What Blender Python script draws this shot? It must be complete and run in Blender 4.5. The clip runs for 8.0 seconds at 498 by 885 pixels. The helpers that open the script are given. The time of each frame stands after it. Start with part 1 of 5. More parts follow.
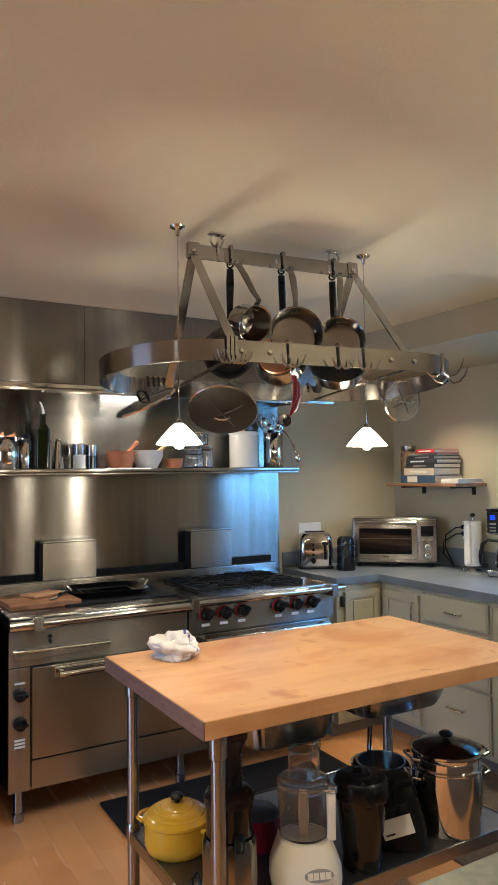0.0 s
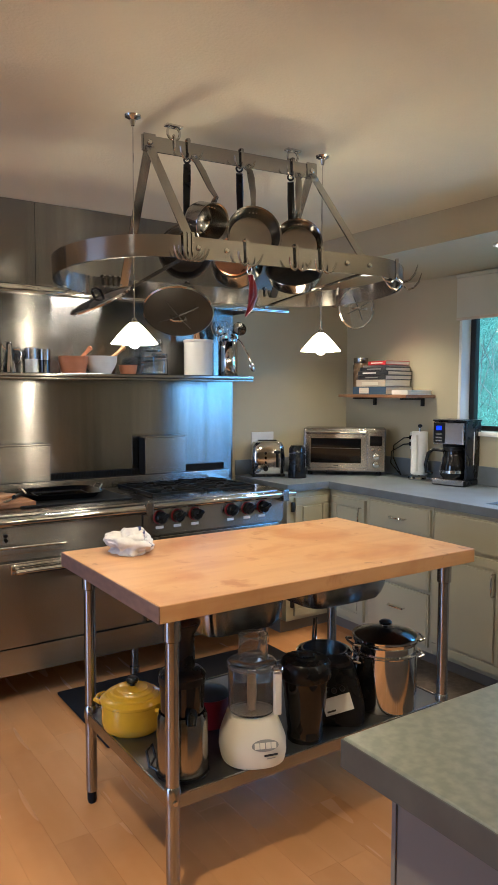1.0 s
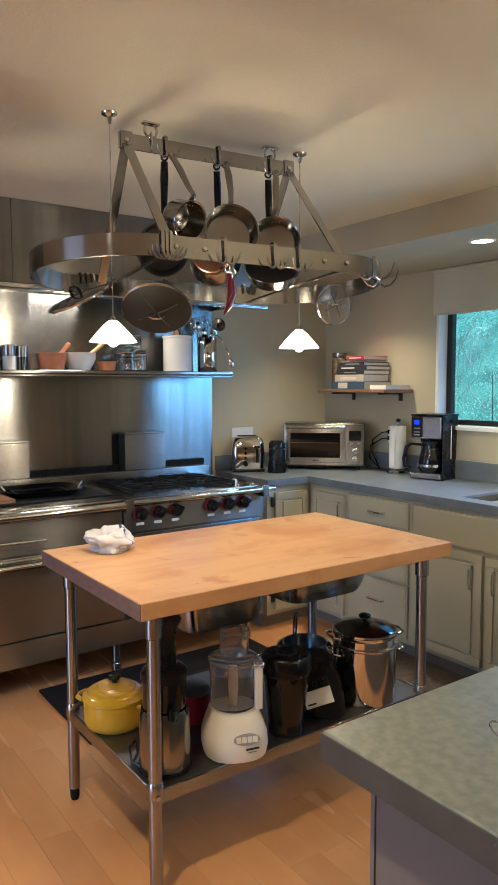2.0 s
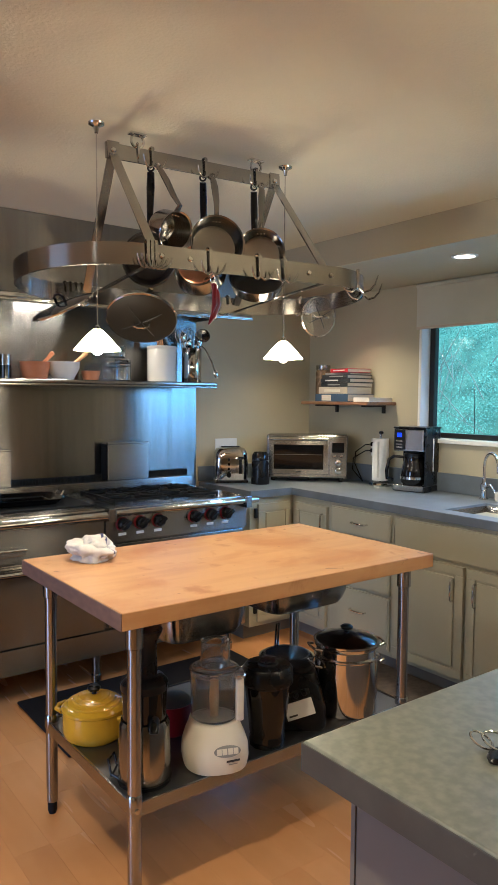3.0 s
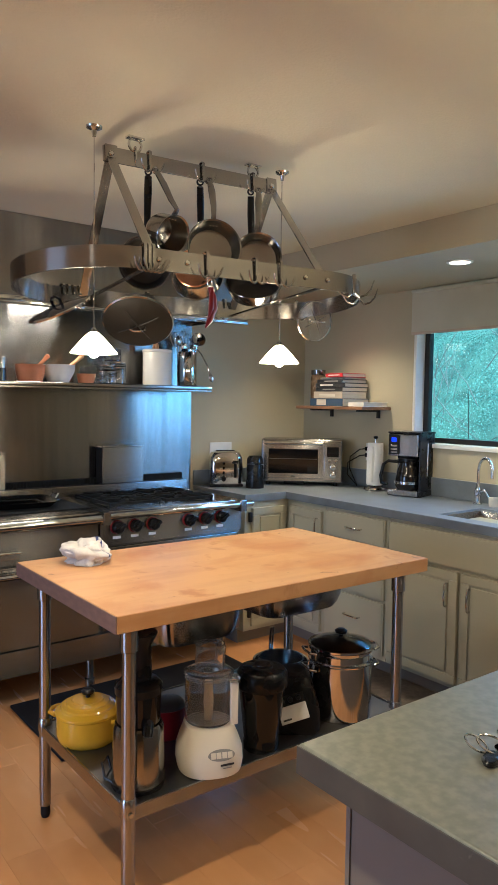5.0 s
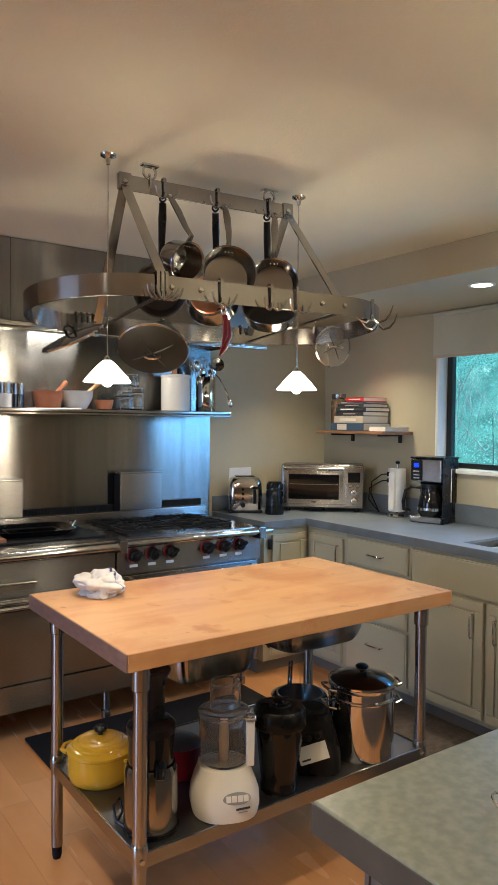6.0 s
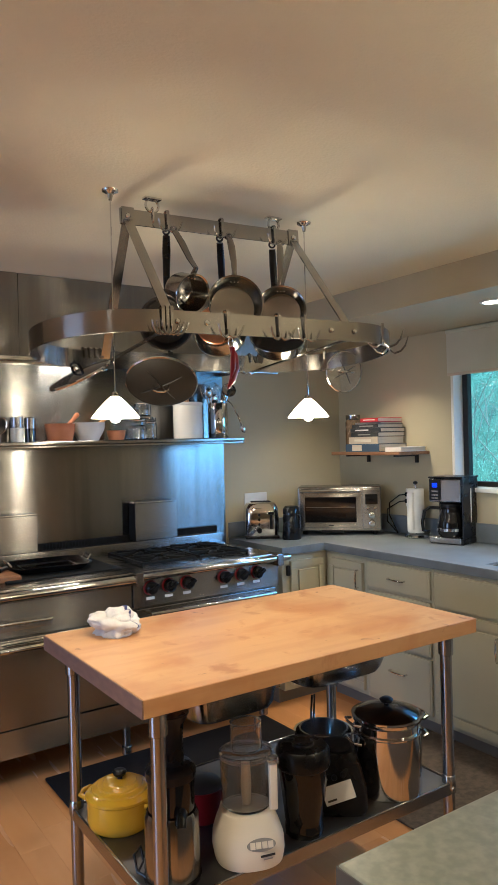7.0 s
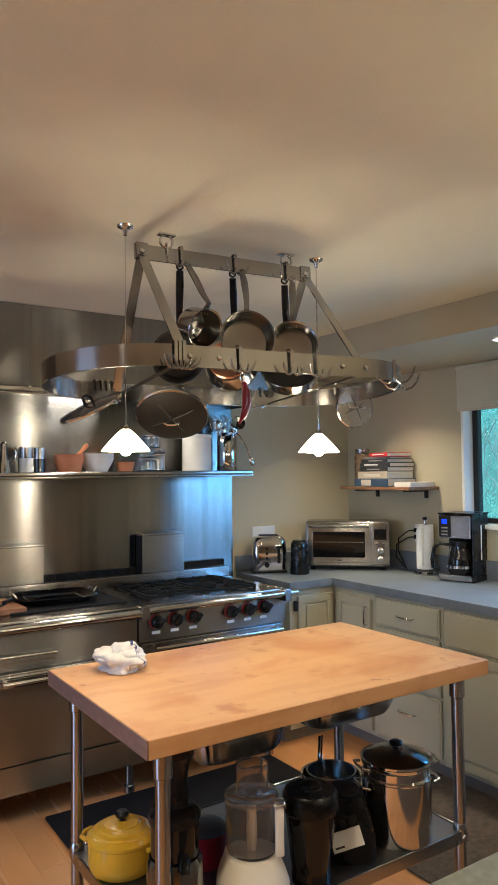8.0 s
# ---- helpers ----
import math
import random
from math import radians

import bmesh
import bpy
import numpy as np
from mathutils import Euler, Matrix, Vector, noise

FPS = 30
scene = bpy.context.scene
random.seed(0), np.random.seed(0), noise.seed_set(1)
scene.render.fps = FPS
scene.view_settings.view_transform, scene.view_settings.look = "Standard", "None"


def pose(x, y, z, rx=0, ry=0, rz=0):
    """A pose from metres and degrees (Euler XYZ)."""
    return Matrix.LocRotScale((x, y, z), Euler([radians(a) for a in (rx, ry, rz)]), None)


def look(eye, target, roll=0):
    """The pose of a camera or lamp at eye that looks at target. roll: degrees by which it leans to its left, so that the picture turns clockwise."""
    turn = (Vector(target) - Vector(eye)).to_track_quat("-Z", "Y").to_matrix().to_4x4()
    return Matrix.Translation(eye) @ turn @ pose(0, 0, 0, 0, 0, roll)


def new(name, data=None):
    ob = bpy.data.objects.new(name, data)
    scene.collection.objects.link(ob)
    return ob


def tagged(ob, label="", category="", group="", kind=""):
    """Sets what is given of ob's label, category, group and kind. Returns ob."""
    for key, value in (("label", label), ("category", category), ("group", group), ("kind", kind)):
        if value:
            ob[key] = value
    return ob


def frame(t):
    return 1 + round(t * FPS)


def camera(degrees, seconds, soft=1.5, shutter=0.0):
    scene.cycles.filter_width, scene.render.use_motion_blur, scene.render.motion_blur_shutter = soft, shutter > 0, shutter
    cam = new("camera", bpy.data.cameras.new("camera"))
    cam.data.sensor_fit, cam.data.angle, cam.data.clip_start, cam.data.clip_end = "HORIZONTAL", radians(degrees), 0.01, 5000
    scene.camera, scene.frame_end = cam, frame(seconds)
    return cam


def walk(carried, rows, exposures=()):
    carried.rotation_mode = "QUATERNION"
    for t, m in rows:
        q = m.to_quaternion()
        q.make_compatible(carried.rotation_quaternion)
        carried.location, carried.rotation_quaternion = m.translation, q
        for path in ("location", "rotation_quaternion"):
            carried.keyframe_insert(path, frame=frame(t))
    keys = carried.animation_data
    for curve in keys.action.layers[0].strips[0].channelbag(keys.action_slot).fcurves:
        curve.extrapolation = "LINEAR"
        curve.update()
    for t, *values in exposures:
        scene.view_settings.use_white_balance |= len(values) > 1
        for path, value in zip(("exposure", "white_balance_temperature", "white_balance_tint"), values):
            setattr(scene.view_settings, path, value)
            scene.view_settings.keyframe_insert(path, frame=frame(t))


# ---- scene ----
cam = camera(38.7, 8.0)
EXPOSURE, KELVIN, TINT = 1.50, 5250, 8
PATH = [
    (0, (-0.81, -1.642, 1.543), (0.193, 0.086, 1.631), -0.7),
    (0.5, (-0.81, -1.654, 1.526), (0.256, 0.038, 1.53), -0.7),
    (1, (-0.833, -1.672, 1.491), (0.278, -0.015, 1.345), 0.2),
    (1.5, (-0.839, -1.681, 1.505), (0.295, -0.043, 1.332), -0.1),
    (3, (-0.84, -1.687, 1.496), (0.355, -0.088, 1.367), 0.5),
    (3.5, (-0.844, -1.688, 1.494), (0.357, -0.094, 1.36), 0.6),
    (4, (-0.841, -1.688, 1.492), (0.362, -0.097, 1.354), 0.7),
    (5.5, (-0.849, -1.684, 1.498), (0.353, -0.088, 1.409), 0.9),
    (6, (-0.795, -1.653, 1.517), (0.363, -0.023, 1.46), 0.6),
    (6.5, (-0.763, -1.628, 1.548), (0.379, 0.014, 1.509), -0.6),
    (7, (-0.758, -1.626, 1.559), (0.363, 0.031, 1.554), -1.4),
    (7.5, (-0.757, -1.611, 1.569), (0.355, 0.05, 1.625), -1.0),
    (8, (-0.761, -1.612, 1.571), (0.343, 0.053, 1.654), -0.6),
]
walk(cam, [(t, look(eye, target, roll)) for t, eye, target, roll in PATH], [(0.0, EXPOSURE, KELVIN, TINT), (8.0, EXPOSURE, KELVIN, TINT)])

# ---- light ----
world = bpy.data.worlds.new("world")
scene.world = world
world.use_nodes = True
wn = world.node_tree.nodes
sky = wn.new("ShaderNodeTexSky")
sky.sky_type, sky.sun_disc, sky.sun_elevation, sky.sun_rotation = "NISHITA", False, radians(63), radians(214)
wn["Background"].inputs["Strength"].default_value = 0.15
world.node_tree.links.new(sky.outputs[0], wn["Background"].inputs["Color"])


def lamp(name, kind, m, energy, colour, **more):
    data = bpy.data.lights.new(name, kind)
    data.energy, data.color = energy, colour
    if kind == "AREA":
        data.shape, data.size, data.size_y = more.get("shape", "RECTANGLE"), more["size"], more.get("size_y", more["size"])
        data.spread = more.get("spread", math.pi)
    elif kind == "SUN":
        data.angle = more["angle"]
    else:
        data.shadow_soft_size = more["soft"]
    ob = new(name, data)
    ob.matrix_world = m
    return ob


DAY, WARM = (0.26, 0.56, 1.0), (1.0, 0.755, 0.44)
lamp("sun", "SUN", look((-2, -3, 7), (0, 0, 0)), 5.0, (1.0, 0.97, 0.92), angle=radians(12))
lamp("window_daylight", "AREA", look((2.86, 0.12, 1.62), (1.9, 0.55, 0.95)), 5.0, DAY, size=1.0, size_y=0.60, spread=radians(140))
lamp("west_daylight", "AREA", look((-4.26, 0.1, 1.1), (0.0, 0.3, -0.8)), 12.0, (0.52, 0.68, 1.0), size=1.7, size_y=1.9, spread=radians(120))
PENDANTS = ((0.145, 0.453), (0.890, 0.415), (0.86, -1.3), (1.42, -1.3))
# Unseen globe, added as fill to brighten the ceiling.
FILLGLOBE = (1.55, -2.5, 1.62)
lamp("globe_fill", "POINT", pose(*FILLGLOBE), 4.6, WARM, soft=0.13)
for px, py in PENDANTS:
    lamp("pendant_bulb", "POINT", pose(px, py, 1.612), 2.8 if py > 0 else 2.0, WARM, soft=0.018)
# The last two are unseen additions; the very last brightens the foreground floor.
CANS_AND_FILLS = ((2.145, 0.535), (2.20, 1.56), (2.165, -1.1), (-0.75, -0.55))
for cx, cy in CANS_AND_FILLS:
    cz = 2.19 if cx > 1.87 else 2.347
    lamp("can_or_fill_light", "AREA", pose(cx, cy, cz), 2.5 if cx > 1.87 else 6.0, WARM, size=0.1, shape="DISK", spread=radians(110))


for hx in (-0.35, 0.72):
    lamp("hood_light", "AREA", pose(hx, 2.02, 2.06), 2.0, (1.0, 0.80, 0.55), size=0.30, size_y=0.07)


# ---- materials ----
def material(name, colour, rough=0.5, metal=0.0, colour2=None, scale=6.0, detail=4.0, stretch=(1, 1, 1), bump=0.0, bump_scale=60.0,
             bump_stretch=(1, 1, 1), rough_var=0.08, transmission=0.0, ior=1.45, aniso=0.0, tangent=None, rnd=0.0, emit=None, coat=0.0, mid=(0.35, 0.65), stain=()):
    """A surface with broad and fine variation; rnd varies it from piece to piece."""
    m = bpy.data.materials.new(name)
    m.use_nodes = True
    t, n, l = m.node_tree, m.node_tree.nodes, m.node_tree.links
    p = n["Principled BSDF"]
    coord = n.new("ShaderNodeTexCoord")
    mapping = n.new("ShaderNodeMapping")
    mapping.inputs["Scale"].default_value = stretch
    l.new(coord.outputs["Object"], mapping.inputs["Vector"])
    broad = n.new("ShaderNodeTexNoise")
    broad.inputs["Scale"].default_value, broad.inputs["Detail"].default_value = scale, detail
    l.new(mapping.outputs[0], broad.inputs["Vector"])
    ramp = n.new("ShaderNodeValToRGB")
    c2 = colour2 or tuple(c * 0.82 for c in colour)
    ramp.color_ramp.elements[0].position, ramp.color_ramp.elements[1].position = mid
    ramp.color_ramp.elements[0].color, ramp.color_ramp.elements[1].color = (*c2, 1), (*colour, 1)
    l.new(broad.outputs["Fac"], ramp.inputs["Fac"])
    out = ramp.outputs["Color"]
    for stain in ([stain] if stain and not isinstance(stain[0][0], tuple) else stain):
        spot = n.new("ShaderNodeTexNoise")
        spot.inputs["Scale"].default_value, spot.inputs["Detail"].default_value, spot.inputs["Distortion"].default_value = stain[1], 5, 0.6
        l.new(coord.outputs["Object"], spot.inputs["Vector"])
        edge = n.new("ShaderNodeMapRange")
        edge.inputs["From Min"].default_value, edge.inputs["From Max"].default_value, edge.inputs["To Max"].default_value = stain[2], stain[3], 0.75
        l.new(spot.outputs["Fac"], edge.inputs["Value"])
        mix = n.new("ShaderNodeMixRGB")
        mix.inputs["Color2"].default_value = (*stain[0], 1)
        l.new(edge.outputs[0], mix.inputs["Fac"])
        l.new(out, mix.inputs["Color1"])
        out = mix.outputs["Color"]
    if rnd:
        info = n.new("ShaderNodeObjectInfo")
        hsv = n.new("ShaderNodeHueSaturation")
        span = n.new("ShaderNodeMapRange")
        span.inputs["To Min"].default_value, span.inputs["To Max"].default_value = 1 - rnd, 1 + rnd
        l.new(info.outputs["Random"], span.inputs["Value"])
        l.new(span.outputs[0], hsv.inputs["Value"])
        l.new(out, hsv.inputs["Color"])
        out = hsv.outputs["Color"]
    l.new(out, p.inputs["Base Color"])
    p.inputs["Metallic"].default_value, p.inputs["IOR"].default_value = metal, ior
    p.inputs["Transmission Weight"].default_value, p.inputs["Coat Weight"].default_value = transmission, coat
    fine = n.new("ShaderNodeTexNoise")
    fine.inputs["Scale"].default_value, fine.inputs["Detail"].default_value = bump_scale, 3
    m2 = n.new("ShaderNodeMapping")
    m2.inputs["Scale"].default_value = bump_stretch
    l.new(coord.outputs["Object"], m2.inputs["Vector"])
    l.new(m2.outputs[0], fine.inputs["Vector"])
    span = n.new("ShaderNodeMapRange")
    span.inputs["To Min"].default_value, span.inputs["To Max"].default_value = max(0.02, rough - rough_var), rough + rough_var
    l.new(broad.outputs["Fac"], span.inputs["Value"])
    l.new(span.outputs[0], p.inputs["Roughness"])
    if bump:
        b = n.new("ShaderNodeBump")
        b.inputs["Strength"].default_value, b.inputs["Distance"].default_value = bump, 0.004
        l.new(fine.outputs["Fac"], b.inputs["Height"])
        l.new(b.outputs[0], p.inputs["Normal"])
    if aniso:
        p.inputs["Anisotropic"].default_value = aniso
        if tangent == "turned":
            v = n.new("ShaderNodeTangent")
            v.direction_type, v.axis = "RADIAL", "Z"
        else:
            v = n.new("ShaderNodeCombineXYZ")
            for k in range(3):
                v.inputs[k].default_value = tangent[k]
        l.new(v.outputs[0], p.inputs["Tangent"])
        p.inputs["Anisotropic Rotation"].default_value = 0.25 if tangent == "turned" else 0.0
    if emit:
        p.inputs["Emission Color"].default_value, p.inputs["Emission Strength"].default_value = (*emit[0], 1), emit[1]
    return m


STEEL = material("brushed_steel", (0.40, 0.385, 0.37), 0.22, 1.0, (0.34, 0.33, 0.32), 3, 3, (1, 1, 1), 0.012, 6, (1, 1, 0.3), 0.03, aniso=0.95, tangent=(0, 0, 1))
# Vertical streaks in the colour imitate stretched lamp reflections.
SPLASH = material("splash_steel", (0.30, 0.295, 0.285), 0.18, 1.0, (0.25, 0.245, 0.24), 2.2, 5, (11, 11, 0.22), 0.035, 4, (1, 1, 0.3), 0.02, aniso=1.0, tangent=(0, 0, 1))
RACKSTEEL = material("rack_steel", (0.42, 0.41, 0.395), 0.18, 1.0, (0.34, 0.33, 0.32), 4, 3, (1, 1, 1), 0.0, 40, (1, 1, 1), 0.04, aniso=0.9, tangent=(0, 0, 1))
# Dull steel, its colour lowered to imitate dark reflections under the table.
DARKENEDSTEEL = material("darkened_shelf_steel", (0.20, 0.195, 0.19), 0.42, 1.0, (0.15, 0.147, 0.143), 5, 6, rough_var=0.08)
# End grain, coloured darker still because this end faces away from the lamps.
DIMENDGRAIN = material("shaded_end_grain_wood", (0.20, 0.115, 0.085), 0.6, 0.0, (0.15, 0.085, 0.065), 7, 7, (1, 3, 8), 0.06, 90)
CHROME = material("polished_steel", (0.72, 0.71, 0.69), 0.09, 1.0, (0.62, 0.61, 0.60), 9, 4, rough_var=0.05)
PANSTEEL = material("pan_steel", (0.36, 0.35, 0.335), 0.17, 1.0, (0.29, 0.28, 0.265), 7, 5, rough_var=0.05, aniso=0.8, tangent="turned")
DARKPAN = material("dark_pan", (0.035, 0.032, 0.03), 0.38, 0.2, (0.02, 0.018, 0.017), 14, 5, bump=0.06, bump_scale=90)
IRON = material("cast_iron", (0.014, 0.014, 0.014), 0.7, 0.0, (0.008, 0.008, 0.008), 20, 5, bump=0.2, bump_scale=120, ior=1.25)
BLACK = material("black_plastic", (0.007, 0.007, 0.008), 0.28, 0.0, (0.005, 0.005, 0.005), 12, 4, bump=0.03, bump_scale=200, ior=1.33)
RUBBER = material("rubber", (0.012, 0.011, 0.012), 0.85, 0.0, (0.008, 0.007, 0.008), 30, 5, bump=0.15, bump_scale=150, ior=1.25)
WALL = material("beige_wall_paint", (0.44, 0.395, 0.275), 0.75, 0.0, (0.41, 0.367, 0.255), 1.6, 4, bump=0.12, bump_scale=110, rough_var=0.05)
CEIL = material("textured_ceiling_paint", (0.73, 0.675, 0.50), 0.85, 0.0, (0.69, 0.635, 0.47), 1.4, 4, bump=0.38, bump_scale=110, rough_var=0.04)
WHITE = material("white_paint", (0.78, 0.77, 0.73), 0.45, 0.0, (0.72, 0.71, 0.67), 5, 4, rough_var=0.06)
CABINET = material("cream_cabinet_paint", (0.40, 0.37, 0.26), 0.42, 0.0, (0.375, 0.35, 0.25), 2.5, 5, bump=0.04, bump_scale=45, rough_var=0.07)
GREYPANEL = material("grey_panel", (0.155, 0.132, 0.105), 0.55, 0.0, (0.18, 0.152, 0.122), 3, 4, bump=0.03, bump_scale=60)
COUNTER = material("slate_counter", (0.15, 0.175, 0.20), 0.36, 0.0, (0.12, 0.135, 0.148), 7, 8, bump=0.015, bump_scale=60, rough_var=0.03, ior=1.6, mid=(0.38, 0.62))
PENTOP = material("mottled_green_grey_counter", (0.195, 0.195, 0.155), 0.34, 0.0, (0.14, 0.145, 0.115), 48, 15, bump=0.05, bump_scale=45, rough_var=0.10, mid=(0.38, 0.64))
PENEDGE = material("grey_counter_edge", (0.070, 0.065, 0.052), 0.5, 0.0, (0.050, 0.046, 0.038), 9, 7, bump=0.05, bump_scale=60, stain=((0.15, 0.14, 0.12), 22.0, 0.66, 0.74))
BLOCK = material("maple_butcher_block", (0.56, 0.315, 0.138), 0.42, 0.0, (0.47, 0.235, 0.09), 3.2, 9, (0.7, 5.0, 5), 0.04, 70, (0.2, 3, 3), 0.1, mid=(0.30, 0.56), stain=(((0.40, 0.155, 0.042), 3.6, 0.52, 0.70), ((0.36, 0.15, 0.05), 9.0, 0.60, 0.72), ((0.15, 0.065, 0.025), 17.0, 0.69, 0.75)))
PLANK = material("oiled_wood_floor", (0.62, 0.305, 0.115), 0.27, 0.0, (0.56, 0.265, 0.094), 2.5, 2, (3, 0.4, 1), 0.0, 50, (8, 0.6, 1), 0.04, rnd=0.07, stain=((0.40, 0.15, 0.042), 0.9, 0.46, 0.68))
SUBFLOOR = material("floor_joint", (0.44, 0.22, 0.085), 0.8)
WOOD = material("shelf_wood", (0.30, 0.155, 0.075), 0.5, 0.0, (0.19, 0.095, 0.045), 6, 7, (6, 1, 6), 0.06, 60)
BOARDWOOD = material("cutting_board_wood", (0.36, 0.165, 0.07), 0.5, 0.0, (0.16, 0.065, 0.025), 9, 7, (1, 6, 3), 0.06, 60)
SPOONWOOD = material("spoon_wood", (0.55, 0.30, 0.13), 0.5, 0.0, (0.45, 0.22, 0.09), 9, 5)
FRAME = material("dark_window_frame", (0.02, 0.019, 0.018), 0.4, 0.3)
# Blue tint in the glass stands in for the cool cast of daylight.
PANE = material("daylight_cast_pane", (0.66, 0.93, 1.0), 0.02, 0.0, (0.64, 0.91, 0.98), 3, 2, rough_var=0.0, transmission=1.0)
GLASS = material("clear_glass", (0.97, 0.98, 0.98), 0.02, 0.0, (0.95, 0.97, 0.97), 3, 2, rough_var=0.0, transmission=1.0)
SMOKE = material("smoky_plastic", (0.93, 0.92, 0.90), 0.05, 0.0, (0.88, 0.87, 0.85), 6, 3, rough_var=0.03, transmission=0.97, ior=1.3)
DARKGLASS = material("dark_glass", (0.009, 0.008, 0.008), 0.06, 0.0, (0.006, 0.006, 0.006), 4, 2, rough_var=0.03)
FABRIC = material("roller_blind_cloth", (0.50, 0.485, 0.40), 0.9, 0.0, (0.44, 0.43, 0.35), 3, 3, (1, 1, 1), 0.2, 240, (1, 1, 1), 0.03, transmission=0.12)
TOWEL = material("white_towel_cloth", (0.66, 0.63, 0.60), 0.95, 0.0, (0.56, 0.53, 0.51), 30, 6, bump=0.5, bump_scale=260)
BLUECLOTH = material("blue_stripe_cloth", (0.05, 0.06, 0.16), 0.95, 0.0, bump=0.5, bump_scale=260)
CERAMIC = material("white_ceramic", (0.72, 0.68, 0.61), 0.25, 0.0, (0.68, 0.64, 0.57), 6, 4, rough_var=0.06)
TERRA = material("terracotta", (0.44, 0.17, 0.075), 0.55, 0.0, (0.34, 0.12, 0.05), 12, 6, bump=0.06, bump_scale=60)
MARBLE = material("pale_stone", (0.66, 0.64, 0.60), 0.4, 0.0, (0.54, 0.52, 0.49), 9, 8)
YELLOW = material("yellow_enamel", (0.62, 0.36, 0.014), 0.18, 0.0, (0.50, 0.27, 0.010), 5, 4, rough_var=0.05, coat=0.5)
RED = material("red_enamel", (0.22, 0.008, 0.010), 0.3, 0.0, (0.15, 0.005, 0.007), 8, 4)
CREAM = material("cream_plastic", (0.74, 0.68, 0.58), 0.3, 0.0, (0.70, 0.64, 0.54), 5, 3, rough_var=0.05)
COPPER = material("copper_base", (0.75, 0.40, 0.25), 0.28, 1.0, (0.58, 0.28, 0.16), 9, 5)
BOTTLE = material("dark_green_glass", (0.011, 0.013, 0.004), 0.07, 0.0, (0.008, 0.010, 0.003), 5, 3, rough_var=0.03)
PAPER = material("paper", (0.80, 0.79, 0.76), 0.9, 0.0, (0.74, 0.73, 0.70), 12, 4, bump=0.25, bump_scale=90)
PAGES = material("book_pages", (0.68, 0.62, 0.52), 0.9, 0.0, (0.55, 0.50, 0.41), 8, 3, (1, 1, 60))
NAVY = material("blue_book_cloth", (0.05, 0.09, 0.15), 0.6)
COVER = material("dark_book_cover", (0.035, 0.035, 0.04), 0.45)
GREYCOVER = material("grey_book_cover", (0.25, 0.25, 0.25), 0.5)
TAN = material("tan_book_cover", (0.52, 0.44, 0.34), 0.6)
REDCOVER = material("red_book_cover", (0.50, 0.02, 0.03), 0.45)
SHADE = material("lit_white_glass_shade", (0.85, 0.80, 0.72), 0.4, emit=((1.0, 0.755, 0.44), 13.0))
# Glow of the added fill globe.
FILLGLASS = material("fill_globe_glass", (0.85, 0.8, 0.7), 0.4, emit=((1.0, 0.755, 0.44), 1.9))
BULB = material("lit_bulb", (0.9, 0.9, 0.85), 0.4, emit=((1.0, 0.86, 0.66), 15.0))
CANLENS = material("lit_can_lens", (0.9, 0.88, 0.8), 0.4, emit=((1.0, 0.85, 0.62), 3.6))
LCD = material("blue_display", (0.02, 0.03, 0.2), 0.3, emit=((0.01, 0.03, 1.0), 0.7))
LEAFY = material("shrub_leaves", (0.25, 0.48, 0.37), 0.95, 0.0, (0.10, 0.25, 0.20), 1.6, 5, ior=1.15)
EARTH = material("earth_bank", (0.10, 0.19, 0.13), 0.95, 0.0, (0.05, 0.10, 0.07), 4, 8, bump=0.6, bump_scale=20)
TWIG = material("twig_bark", (0.20, 0.19, 0.16), 0.9)
RUGM = material("brown_rug", (0.085, 0.065, 0.05), 0.95, 0.0, (0.05, 0.038, 0.03), 40, 6, bump=0.5, bump_scale=160)
LABELWHITE = material("white_label", (0.72, 0.71, 0.68), 0.35)
INK = material("dark_ink", (0.03, 0.03, 0.035), 0.6)
GRAINS = material("brown_grains", (0.20, 0.13, 0.075), 0.25, 0.0, (0.10, 0.065, 0.035), 40, 6)
GREYINK = material("grey_ink", (0.30, 0.29, 0.27), 0.6)


# ---- shapes ----
def box(x0, x1, y0, y1, z0, z1, bevel=0.003, bm=None, seg=2, m=None):
    bm = bm or bmesh.new()
    made = bmesh.ops.create_cube(bm, size=1.0)["verts"]
    place = Matrix.LocRotScale(((x0 + x1) / 2, (y0 + y1) / 2, (z0 + z1) / 2), None, (x1 - x0, y1 - y0, z1 - z0))
    bmesh.ops.transform(bm, matrix=place, verts=made)
    if bevel:
        edges = list({e for v in made for e in v.link_edges})
        made = bmesh.ops.bevel(bm, geom=edges, offset=bevel, segments=seg, affect="EDGES", profile=0.5, clamp_overlap=True)["verts"] + [v for v in made if v.is_valid]
    if m is not None:
        bmesh.ops.transform(bm, matrix=m, verts=list(set(v for v in made if v.is_valid)))
    return bm


def lathe(profile, seg=36, bm=None, m=None, cap=True):
    """Turns (radius, height) pairs round z."""
    bm = bm or bmesh.new()
    rings = []
    for r, z in profile:
        if r < 1e-6:
            rings.append([bm.verts.new((0, 0, z))])
        else:
            rings.append([bm.verts.new((r * math.cos(2 * math.pi * k / seg), r * math.sin(2 * math.pi * k / seg), z)) for k in range(seg)])
    for a, b in zip(rings, rings[1:]):
        for k in range(seg):
            j = (k + 1) % seg
            if len(a) == 1 and len(b) == 1:
                continue
            if len(a) == 1:
                bm.faces.new((a[0], b[j], b[k]))
            elif len(b) == 1:
                bm.faces.new((a[k], a[j], b[0]))
            else:
                bm.faces.new((a[k], a[j], b[j], b[k]))
    if m is not None:
        bmesh.ops.transform(bm, matrix=m, verts=[v for ring in rings for v in ring])
    return bm


